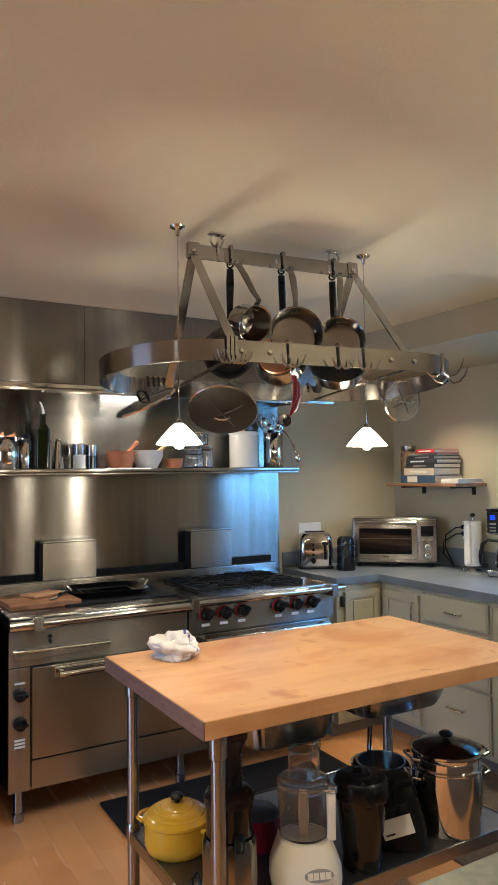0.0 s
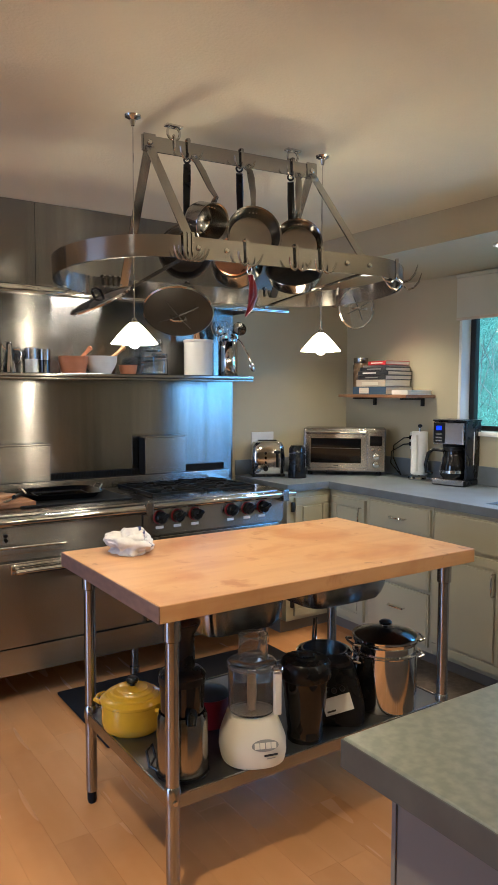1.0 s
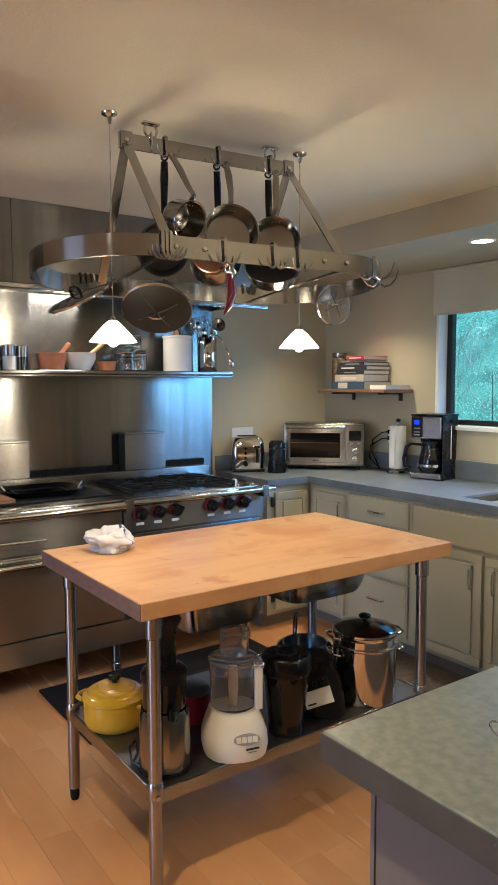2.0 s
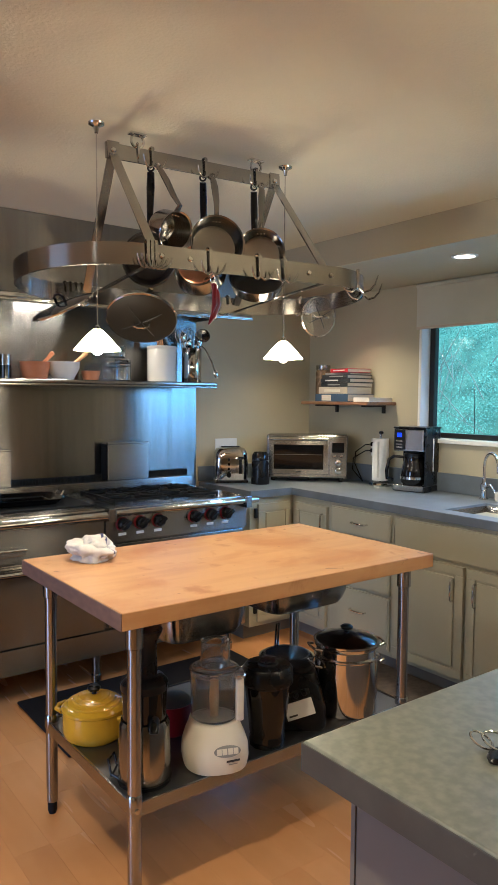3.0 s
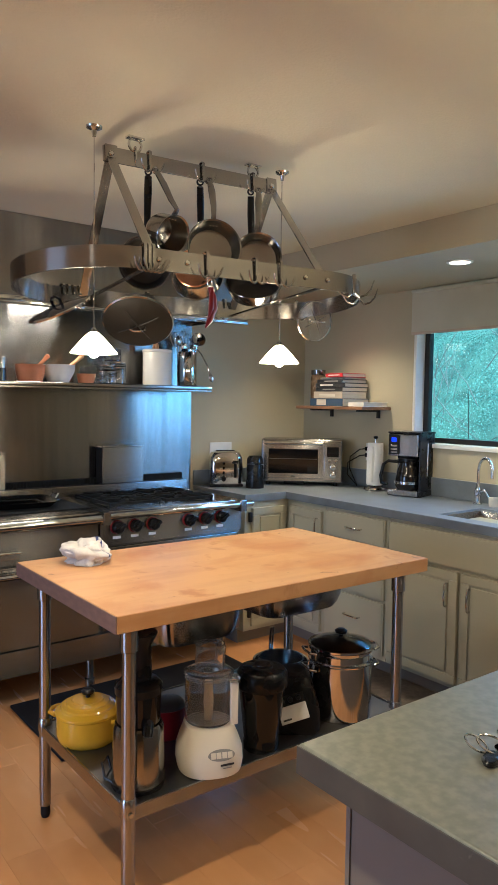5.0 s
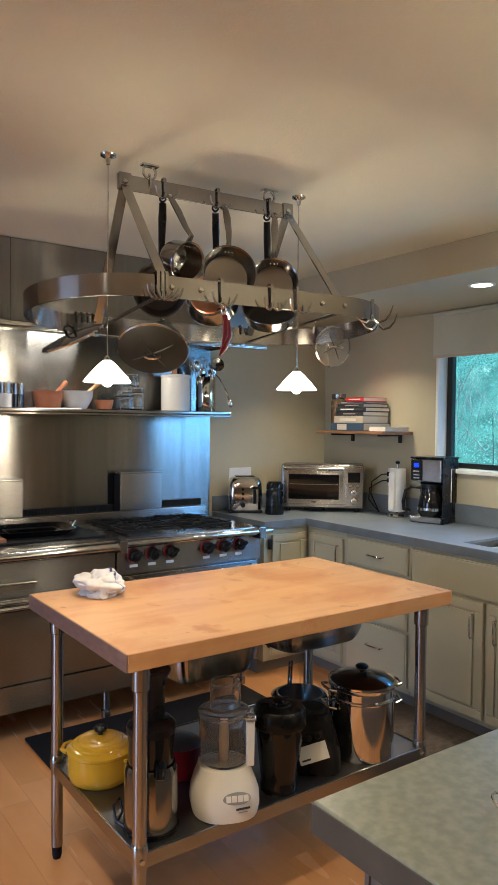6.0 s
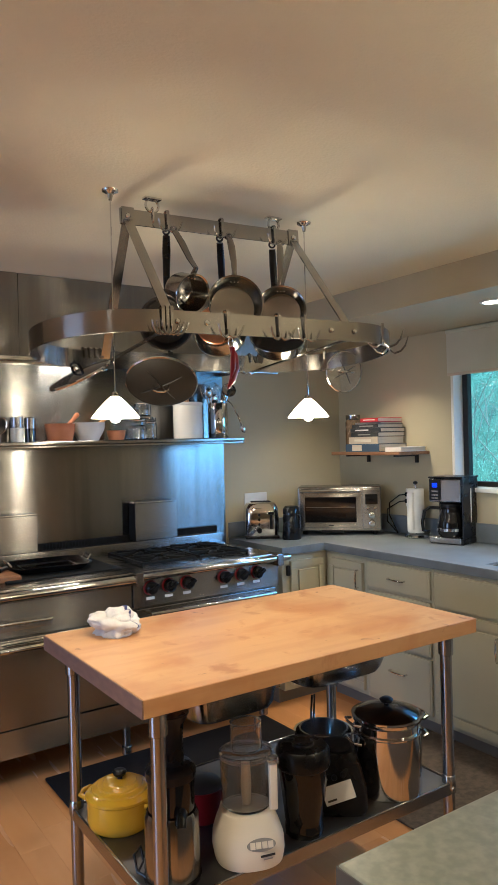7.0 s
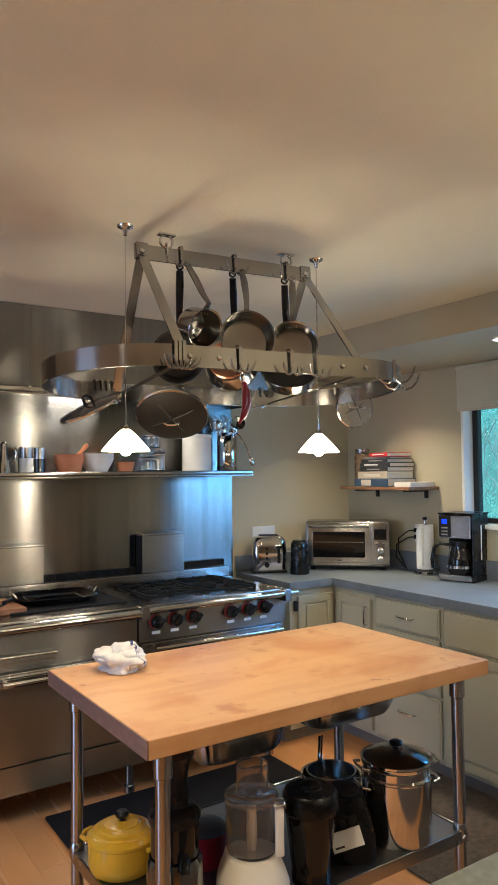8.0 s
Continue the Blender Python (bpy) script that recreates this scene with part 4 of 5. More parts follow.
part("handle", tube([(0.022, 0, 0.04), (0.05, -0.01, 0.06), (0.062, -0.012, 0.10), (0.05, -0.008, 0.125), (0.02, 0, 0.12)], 0.003, 8), CHROME, q)
part("spout", tube([(-0.012, 0, 0.12), (-0.03, 0, 0.13), (-0.04, 0, 0.155)], [0.005, 0.004, 0.003], 8), CHROME, q)
for x, r, hh, low in ((0.315, 0.033, 0.135, CERAMIC), (0.385, 0.030, 0.130, DARKGLASS)):
    q = thing("shaker", pose(x, SY, SZ), "glass shaker with brushed steel top", "shaker", "shakers on the shelf")
    part("jar", lathe([(0, 0), (r, 0), (r, hh * 0.55), (0, hh * 0.55)], 28), low, q)
    part("cap", lathe([(r + 0.001, hh * 0.55), (r + 0.001, hh - 0.003), (r - 0.002, hh), (0, hh)], 28), STEEL, q, "steel cap")


def mortar(x, r, h, mat, pestle_mat, label, lean, foot=0.75):
    q = thing("mortar", pose(x, SY, SZ), label, "mortar")
    part("bowl", lathe([(0, 0), (r * foot, 0), (r * (foot + 0.05), 0.010), (r * (foot * 0.4 + 0.6), h * 0.38), (r * 1.0, h * 0.68), (r, h - 0.006), (r + 0.003, h), (r - 0.007, h), (r * 0.8, h * 0.5), (r * 0.5, h * 0.28), (0, h * 0.25)], 36), mat, q)
    if pestle_mat:
        p = thing("pestle", pose(x, SY, SZ), label.replace("mortar", "pestle of the mortar"), "pestle")
        part("shaft", tube([(-0.01, 0, h * 0.36), (lean * 0.35, 0, h * 0.8), (lean * 0.75, 0, h * 1.25), (lean, 0, h * 1.55), (lean * 1.04, 0, h * 1.6)], [0.016, 0.011, 0.010, 0.014, 0.006], 14), pestle_mat, p)


mortar(0.545, 0.079, 0.095, TERRA, TERRA, "orange terracotta mortar on the steel shelf", 0.10, 0.80)
mortar(0.705, 0.090, 0.100, MARBLE, SPOONWOOD, "pale stone mortar on the steel shelf", 0.14, 0.62)
mortar(0.87, 0.052, 0.055, TERRA, None, "small terracotta bowl mortar on the shelf", 0, 0.8)
for k, (x, z, r, h) in enumerate(((1.01, 0, 0.062, 0.075), (1.085, 0, 0.05, 0.10), (1.01, 0.076, 0.058, 0.035), (1.085, 0.101, 0.048, 0.03), (1.05, 0.135, 0.05, 0.075))):
    q = thing("glass_jar", pose(x, SY + 0.03, SZ + z), "stacked clear glass jar on the steel shelf", "jar", "glass jars")
    part("glass_body", lathe([(0, 0.001), (r * 0.92, 0.001), (r, 0.006), (r, h - 0.008), (r * 0.9, h - 0.002), (r * 0.86, h - 0.004), (r * 0.94, h - 0.012), (r * 0.94, 0.01), (0, 0.007)], 28), GLASS, q)
    part("lid", lathe([(r * 0.9, h - 0.004), (r * 0.92, h), (0, h)], 28), CHROME, q, "steel lid")
q = canister("utensil_crock", 1.335, 0.088, 0.215, CERAMIC, "white ceramic utensil crock on the shelf", "crock", wall=0.009)
part("rim", lathe([(0.086, 0.198), (0.092, 0.203), (0.092, 0.214), (0.086, 0.218), (0.079, 0.216)], 36), CERAMIC, q)
rng = random.Random(3)
for k in range(8):
    a = rng.uniform(0, 6.28)
    dx, dy = 0.045 * math.cos(a), 0.045 * math.sin(a)
    q = thing("wooden_spoon", pose(1.335 + dx, SY + dy, SZ + 0.012, 6 * math.sin(a), -9 * math.cos(a) - 3, 0), "wooden cooking utensil standing in the crock", "spoon", "utensils in the crock")
    L = rng.uniform(0.26, 0.32)
    part("shaft", tube([(0, 0, 0), (0, 0, L * 0.8), (0, 0, L - 0.03)], [0.005, 0.006, 0.006], 8, flat=0.8), SPOONWOOD, q)
    part("blade", lathe([(0, -0.03), (0.012, -0.024), (0.019, -0.005), (0.018, 0.012), (0.010, 0.026), (0, 0.03)], 14, m=Matrix.Translation((0, 0, L)) @ Matrix.Diagonal((1, 0.35, 1.1, 1))), SPOONWOOD, q)
canister("utensil_can", 1.55, 0.062, 0.215, CHROME, "polished steel utensil can on the shelf", "can")
for k in range(9):
    a = rng.uniform(0, 6.28)
    dx, dy = 0.028 * math.cos(a), 0.028 * math.sin(a)
    out = k in (2, 6)
    q = thing("steel_utensil", pose(1.55 + dx, SY + dy, SZ + 0.012, 8 * math.sin(a), 12 * math.cos(a) if not out else 14, 0), "steel whisk or spoon standing in the can", "utensil", "utensils in the can")
    L = rng.uniform(0.20, 0.25)
    part("shaft", tube([(0, 0, 0), (0, 0, L)], 0.0035, 8), CHROME, q)
    if k % 2:
        for j in range(4):
            w = []
            for i in range(13):
                b = math.pi * i / 12
                rr = 0.030 * math.sin(b) ** 0.8
                w.append((rr * math.cos(j * math.pi / 4), rr * math.sin(j * math.pi / 4), L + 0.045 - 0.045 * math.cos(b)))
            w += [(-p[0], -p[1], p[2]) for p in w[::-1][1:]]
            part("wire", tube(w, 0.0013, 5, caps=False), CHROME, q)
    else:
        part("bowl", lathe([(0, -0.03), (0.018, -0.02), (0.026, 0.0), (0.020, 0.022), (0, 0.03)], 16, m=Matrix.Translation((0, 0, L + 0.03)) @ Matrix.Diagonal((1, 0.3, 1.1, 1))), CHROME, q)
q = thing("ladle", pose(1.618, SY - 0.09, SZ + 0.26, 0, 0, -10), "steel ladle hooked over the can rim", "ladle")
part("shaft", tube([(-0.05, 0.07, -0.05), (-0.03, 0.045, -0.028), (-0.012, 0.03, -0.05), (0.022, 0.0, -0.13), (0.04, 0.0, -0.18)], [0.004, 0.004, 0.0045, 0.005, 0.005], 8), CHROME, q)
part("bowl", lathe([(0, -0.03), (0.012, -0.02), (0.016, 0.0), (0.012, 0.02), (0, 0.03)], 16, m=Matrix.Translation((0.05, 0, -0.205)) @ pose(0, 0, 0, 0, -22) @ Matrix.Diagonal((1, 0.4, 1, 1))), CHROME, q)
q = thing("skimmer", pose(1.55, SY, SZ + 0.015, 0, 14, -20), "round steel skimmer leaning in the can", "skimmer")
part("shaft", tube([(0, 0, 0), (0, 0, 0.25)], 0.0035, 8), CHROME, q)
part("bowl", lathe([(0, 0), (0.025, 0.004), (0.042, 0.016), (0.044, 0.018), (0.041, 0.018), (0.024, 0.007), (0, 0.004)], 24, m=Matrix.Translation((0, 0, 0.285)) @ pose(0, 0, 0, 75)), CHROME, q)

# ---- on the range ----
q = thing("cutting_board", pose(0.035, 1.86, 0.926, 0, 0, 2), "worn wooden cutting board on the range top", "cutting board")
part("board", box(-0.165, 0.17, -0.135, 0.20, 0.0, 0.028, 0.006, seg=3), BOARDWOOD, q)
q = thing("wooden_trivet", pose(0.07, 1.93, 0.955, 0, 0, 24), "pale wooden board lying on the cutting board", "trivet")
part("board", box(-0.085, 0.085, -0.06, 0.06, 0.0, 0.014, 0.004), SPOONWOOD, q)
q = thing("kitchen_knife", pose(0.125, 1.84, 0.957, 0, 0, 55), "kitchen knife lying on the cutting board", "knife")
part("blade", box(-0.10, 0.02, -0.012, 0.012, 0.0, 0.002, 0.0008), CHROME, q)
part("grip", box(0.02, 0.12, -0.011, 0.011, 0.0, 0.014, 0.005), BLACK, q, "black grip")
q = thing("roasting_tray", pose(0.40, 1.93, 0.936, 0, 0, -4), "shallow black roasting tray on the griddle", "tray")
bm = bmesh.new()
rings = []
for z, gx, gy in ((0.0, 0.16, 0.12), (0.003, 0.165, 0.125), (0.03, 0.19, 0.15), (0.033, 0.20, 0.16), (0.031, 0.20, 0.16), (0.028, 0.187, 0.147), (0.006, 0.163, 0.123), (0.004, 0.15, 0.11)):
    ring = []
    for k in range(40):
        a = 2 * math.pi * k / 40
        ca, sa = math.cos(a), math.sin(a)
        ring.append(bm.verts.new((gx * abs(ca) ** 0.4 * (1 if ca > 0 else -1), gy * abs(sa) ** 0.4 * (1 if sa > 0 else -1), z)))
    rings.append(ring)
for a, c in zip(rings, rings[1:]):
    for k in range(40):
        bm.faces.new((a[k], a[(k + 1) % 40], c[(k + 1) % 40], c[k]))
bm.faces.new(rings[0][::-1])
bm.faces.new(rings[-1])
part("pan", bm, DARKGLASS, q)
for s in (-1, 1):
    part("handle", tube([(s * 0.19, -0.05, 0.034), (s * 0.205, -0.045, 0.055), (s * 0.205, 0.045, 0.055), (s * 0.19, 0.05, 0.034)], 0.005, 8), CHROME, q)
part("rack_insert", tube([(-0.13, -0.09, 0.016), (0.13, -0.09, 0.016), (0.13, 0.09, 0.016), (-0.13, 0.09, 0.016)], 0.004, 8, closed=True), IRON, q)

# ---- on the table ----
q = thing("kitchen_towel", pose(0.212, 0.645, TZ), "crumpled white kitchen towel with blue stripe on the table", "towel")
bm, band = bmesh.new(), bmesh.new()
for shell in (bm, band):
    bmesh.ops.create_icosphere(shell, subdivisions=5, radius=1.0)
    out = []
    for v in shell.verts:
        d = v.co.normalized()
        lump = 0.84 + 0.34 * noise.noise(d * 1.4 + Vector((3, 1, 0))) + 0.15 * noise.noise(d * 2.9 + Vector((1, 5, 2)))
        fold = math.sin(5.0 * (0.5 * d.x - 0.75 * d.z + 0.4 * d.y) + 3.2 * noise.noise(d * 1.3 + Vector((0, 7, 1))))
        f = lump + 0.06 * fold - 0.09 * max(0.0, 0.25 - abs(noise.noise(d * 2.1 + Vector((6, 0, 4))))) / 0.25 + (0.014 if shell is band else 0)
        if shell is band and not (abs(d.x - 0.34 - 0.08 * noise.noise(d * 3.0)) < 0.10 and d.z > 0.0 and d.y < 0.4):
            out.append(v)
        v.co = Vector((d.x * 0.104 * f, d.y * 0.098 * f, max(0.001, 0.028 + d.z * 0.058 * f)))
    bmesh.ops.delete(shell, geom=out, context="VERTS")
part("cloth", bm, TOWEL, q)
part("stripe", band, BLUECLOTH, q, "dark blue woven stripe")

# ---- under the table ----
q = thing("dutch_oven", pose(0.155, 0.515, SH, 0, 0, 128), "yellow enamelled cast iron pot with ringed lid", "pot")
R = 0.106
part("body", lathe([(0, 0), (R * 0.86, 0), (R * 0.95, 0.008), (R, 0.03), (R, 0.092), (R + 0.003, 0.095), (R - 0.008, 0.095), (R - 0.01, 0.02), (0, 0.012)], 44), YELLOW, q)
lid = part("lid", lathe([(R + 0.004, 0.096), (R + 0.004, 0.104), (R * 0.93, 0.113), (R * 0.86, 0.1155), (R * 0.83, 0.121), (R * 0.70, 0.1255), (R * 0.67, 0.1305), (R * 0.52, 0.134), (R * 0.49, 0.138), (R * 0.33, 0.140), (R * 0.2, 0.1425), (0, 0.143)], 44), YELLOW, q, "yellow ringed lid")
part("knob", lathe([(0.008, 0.142), (0.008, 0.152), (0.020, 0.156), (0.023, 0.164), (0.018, 0.171), (0, 0.173)], 20), BLACK, lid, "black knob")
for s in (-1, 1):
    part("handle", tube([(s * R * 0.98, -0.035, 0.082), (s * (R + 0.022), -0.028, 0.086), (s * (R + 0.030), 0, 0.087), (s * (R + 0.022), 0.028, 0.086), (s * R * 0.98, 0.035, 0.082)], 0.008, 10), YELLOW, q)
q = thing("slow_juicer", pose(0.158, 0.163, SH, 0, 0, -30), "tall silver and black slow juicer on the shelf", "juicer")
part("motor_body", lathe([(0, 0.012), (0.078, 0.012), (0.080, 0.02), (0.076, 0.180), (0.070, 0.192), (0, 0.192)], 36), PANSTEEL, q, "brushed silver motor body")
part("base_ring", lathe([(0, 0), (0.080, 0), (0.082, 0.011), (0, 0.011)], 36), BLACK, q)
part("chamber", lathe([(0.058, 0.193), (0.066, 0.197), (0.068, 0.285), (0.064, 0.288), (0, 0.288)], 36), DARKGLASS, q, "dark clear juicing chamber")
part("lid", lathe([(0.071, 0.283), (0.072, 0.305), (0.060, 0.318), (0.035, 0.325), (0, 0.326)], 36), BLACK, q)
part("feed_tube", lathe([(0.040, 0.322), (0.037, 0.40), (0.040, 0.43), (0.056, 0.462), (0.054, 0.463), (0.0, 0.45)], 28), BLACK, q)
part("spout", tube([(0.03, -0.055, 0.205), (0.03, -0.082, 0.200), (0.03, -0.092, 0.182)], [0.016, 0.015, 0.013], 14), BLACK, q)
part("power_cord", tube([(-0.07, -0.02, 0.012), (-0.10, 0.0, 0.02), (-0.11, 0.03, 0.05), (-0.095, 0.06, 0.055), (-0.085, 0.05, 0.02), (-0.10, 0.01, 0.008)], 0.004, 8), BLACK, q)

q = thing("food_processor", pose(0.395, 0.135, SH, 0, 0, -22), "cream food processor with clear bowl", "food processor")
bm = bmesh.new()
rings = []
for z, ax, ay, oy in ((0.0, 0.092, 0.100, 0), (0.004, 0.100, 0.108, 0), (0.03, 0.105, 0.112, 0), (0.065, 0.103, 0.108, 0), (0.095, 0.093, 0.096, 0.004), (0.118, 0.083, 0.084, 0.008), (0.134, 0.078, 0.079, 0.010), (0.139, 0.07, 0.07, 0.010)):
    ring = []
    for k in range(44):
        a = 2 * math.pi * k / 44
        ca, sa = math.cos(a), math.sin(a)
        ring.append(bm.verts.new((ax * abs(ca) ** 0.8 * (1 if ca > 0 else -1), oy + ay * abs(sa) ** 0.8 * (1 if sa > 0 else -1), z)))
    rings.append(ring)
for a, c in zip(rings, rings[1:]):
    for k in range(44):
        bm.faces.new((a[k], a[(k + 1) % 44], c[(k + 1) % 44], c[k]))
bm.faces.new(rings[0][::-1])
bm.faces.new(rings[-1])
base = part("base", bm, CREAM, q, "cream plastic motor base")
bowl = part("work_bowl", lathe([(0, 0.141), (0.070, 0.141), (0.074, 0.146), (0.077, 0.285), (0.0745, 0.285), (0.0715, 0.149), (0, 0.146)], 40, m=Matrix.Translation((0, 0.01, 0))), SMOKE, q, "clear smoky work bowl")
part("bowl_lid", lathe([(0.079, 0.284), (0.080, 0.296), (0.074, 0.301), (0.03, 0.303), (0.03, 0.300), (0.072, 0.297), (0.077, 0.286)], 40, m=Matrix.Translation((0, 0.01, 0))), SMOKE, bowl)
part("blade_hub", lathe([(0.012, 0.148), (0.016, 0.20), (0.013, 0.27), (0, 0.275)], 18, m=Matrix.Translation((0, 0.01, 0))), CREAM, bowl)
part("feed_tube", lathe([(0.048, 0.30), (0.047, 0.375), (0.049, 0.382), (0.045, 0.382), (0.043, 0.30)], 32, m=Matrix.Translation((0.005, 0.02, 0)) @ Matrix.Diagonal((1, 0.85, 1, 1))), SMOKE, q, "clear feed tube")
bm = box(0.054, 0.078, -0.072, -0.050, 0.15, 0.285, 0.005, seg=3)
part("handle", bm, CREAM, bowl, "cream bowl handle")
part("handle_cap", box(0.050, 0.082, -0.078, -0.044, 0.284, 0.304, 0.005), SMOKE, bowl)
panel = Matrix.Translation((0.018, -0.1045, 0.075)) @ pose(0, 0, 0, 74)
pl = part("button_panel", lathe([(0, 0), (0.042, 0), (0.041, 0.002), (0, 0.002)], 32, m=panel @ Matrix.Diagonal((1, 0.42, 1, 1))), GREYINK, base, "oval button panel")
for x in (-0.026, -0.009, 0.009, 0.026):
    part("button", box(x - 0.0075, x + 0.0075, -0.009, 0.009, 0.0022, 0.0045, 0.001, m=panel), CREAM, pl)
panel2 = Matrix.Translation((0.035, -0.1105, 0.043)) @ pose(0, 0, 0, 88, 0, 8)
for x0, x1, z in ((-0.022, 0.022, 0.004), (-0.014, 0.014, -0.006)):
    part("marking_bar", box(x0, x1, z - (0.0032 if z > 0 else 0.0014), z + (0.0032 if z > 0 else 0.0014), 0.0, 0.0012, 0.0004, m=panel2), INK if z > 0 else GREYINK, base, "dark unreadable marking")

q = thing("blender_jar", pose(0.60, 0.125, SH, 0, 0, 10) @ Matrix.Diagonal((1.19, 1.19, 1.05, 1.0)), "dark blender jar with black lid", "blender jar")
part("jar", lathe([(0, 0.0), (0.050, 0.0), (0.052, 0.02), (0.048, 0.03), (0.052, 0.05), (0.066, 0.195), (0.066, 0.205), (0.0625, 0.205), (0.048, 0.05), (0, 0.045)], 12), DARKGLASS, q, "smoked ribbed jar")
part("lid", lathe([(0.069, 0.198), (0.072, 0.205), (0.071, 0.245), (0.064, 0.256), (0.030, 0.258), (0.028, 0.264), (0.024, 0.266), (0, 0.266)], 36), BLACK, q, "black rubber lid")
part("lid_plug", lathe([(0.022, 0.2665), (0.021, 0.270), (0, 0.271)], 28), DARKGLASS, q)
part("handle", tube([(0.055, 0.02, 0.19), (0.095, 0.035, 0.19), (0.10, 0.04, 0.12), (0.085, 0.035, 0.06), (0.05, 0.02, 0.055)], 0.010, 10), BLACK, q)
q = thing("blender", pose(0.80, 0.20, SH, 0, 0, -38), "black blender motor base with white control panel", "blender base")
bm = bmesh.new()
rings = []
for z, ax, ay in ((0.0, 0.095, 0.10), (0.01, 0.10, 0.105), (0.06, 0.098, 0.10), (0.12, 0.082, 0.08), (0.165, 0.068, 0.066), (0.185, 0.058, 0.058)):
    rings.append([bm.verts.new((ax * abs(math.cos(a)) ** 0.45 * (1 if math.cos(a) > 0 else -1), ay * abs(math.sin(a)) ** 0.45 * (1 if math.sin(a) > 0 else -1), z)) for a in [2 * math.pi * k / 40 + 0.01 for k in range(40)]])
for a, c in zip(rings, rings[1:]):
    for k in range(40):
        bm.faces.new((a[k], a[(k + 1) % 40], c[(k + 1) % 40], c[k]))
bm.faces.new(rings[0][::-1])
bm.faces.new(rings[-1])
base = part("housing", bm, BLACK, q)
face = Matrix.Translation((0.0, -0.1005, 0.085)) @ pose(0, 0, 0, 68, 0, 0) @ pose(0, 0, 0, 0, 0, 17)
pl = part("control_plate", box(-0.05, 0.05, -0.034, 0.022, 0.0, 0.004, 0.002, m=face), LABELWHITE, q, "white control plate")
part("switch_panel", box(-0.05, 0.05, 0.024, 0.055, -0.003, 0.004, 0.002, m=face), IRON, q)
for x in (-0.03, 0.0, 0.03):
    part("switch", lathe([(0, 0), (0.010, 0), (0.008, 0.016), (0, 0.017)], 16, m=face @ Matrix.Translation((x, 0.04, 0.004))), BLACK, q)
part("marking_bar", box(-0.042, -0.012, -0.025, -0.019, 0.0042, 0.005, 0.0003, m=face), INK, pl, "dark unreadable marking")
part("coupling", lathe([(0.05, 0.186), (0.045, 0.20), (0.02, 0.205), (0, 0.205)], 24), RUBBER, q)

q = thing("stock_pot", pose(1.005, 0.165, SH, 0, 0, -20) @ Matrix.Diagonal((1.0, 1.0, 1.09, 1.0)), "tall polished steel stock pot with glass lid", "pot")
R = 0.116
part("body", lathe([(0, 0), (R * 0.95, 0), (R, 0.006), (R, 0.185), (R + 0.004, 0.19), (R + 0.004, 0.194), (R - 0.004, 0.194)], 48), CHROME, q)
part("steamer_insert", lathe([(R * 0.96, 0.194), (R * 0.96, 0.218), (R + 0.003, 0.226), (R + 0.005, 0.234), (R - 0.004, 0.236)], 48), CHROME, q)
lid = part("lid", lathe([(R + 0.002, 0.238), (R * 0.85, 0.249), (R * 0.5, 0.259), (0.02, 0.264), (0, 0.264), (0, 0.262), (R * 0.5, 0.257), (R * 0.84, 0.2465), (R - 0.002, 0.237)], 48), GLASS, q, "domed glass lid")
part("rim", lathe([(R - 0.003, 0.235), (R + 0.006, 0.236), (R + 0.006, 0.242), (R - 0.003, 0.241)], 48), CHROME, lid)
part("knob", lathe([(0.009, 0.264), (0.009, 0.272), (0.022, 0.277), (0.024, 0.284), (0.015, 0.290), (0, 0.291)], 20), BLACK, lid, "dark knob")
for s in (-1, 1):
    for z in (0.165, 0.222):
        part("handle", tube([(s * R * 0.99, -0.045, z), (s * (R + 0.022), -0.038, z + 0.004), (s * (R + 0.028), 0, z + 0.006), (s * (R + 0.022), 0.038, z + 0.004), (s * R * 0.99, 0.045, z)], 0.0045, 10), CHROME, q)
q = thing("saucepan", pose(0.93, 0.42, SH), "steel saucepan with upright handle under the table", "pan")
part("body", lathe([(0, 0), (0.098, 0), (0.105, 0.008), (0.107, 0.135), (0.111, 0.139), (0.103, 0.138), (0.100, 0.012), (0, 0.006)], 40), CHROME, q)
part("nested_bowl", lathe([(0.088, 0.132), (0.088, 0.146), (0.092, 0.149), (0.085, 0.148), (0.08, 0.09), (0, 0.08)], 40), PANSTEEL, q)
part("handle", tube([(0.02, 0.085, 0.12), (0.02, 0.08, 0.17), (0.018, 0.075, 0.22), (0.016, 0.07, 0.245), (0.005, 0.07, 0.245), (0.006, 0.078, 0.19), (0.01, 0.085, 0.13)], 0.0045, 8), CHROME, q)
q = thing("mixing_bowl", pose(0.64, 0.50, SH), "steel mixing bowl on the undershelf", "bowl")
part("body", lathe([(0, 0), (0.05, 0), (0.075, 0.03), (0.09, 0.11), (0.094, 0.113), (0.087, 0.112), (0.07, 0.03), (0, 0.006)], 36), PANSTEEL, q)
q = thing("red_pot", pose(0.385, 0.39, SH), "red enamel pot behind the juicer", "pot")
part("body", lathe([(0, 0), (0.06, 0), (0.068, 0.01), (0.070, 0.10), (0.073, 0.104), (0.066, 0.103), (0.064, 0.012), (0, 0.008)], 36), RED, q)
part("lid", lathe([(0.072, 0.105), (0.06, 0.118), (0.02, 0.126), (0, 0.127)], 36), DARKPAN, q)
part("handle", tube([(-0.07, -0.02, 0.098), (-0.10, -0.05, 0.125), (-0.12, -0.03, 0.15)], 0.005, 8), CHROME, q)

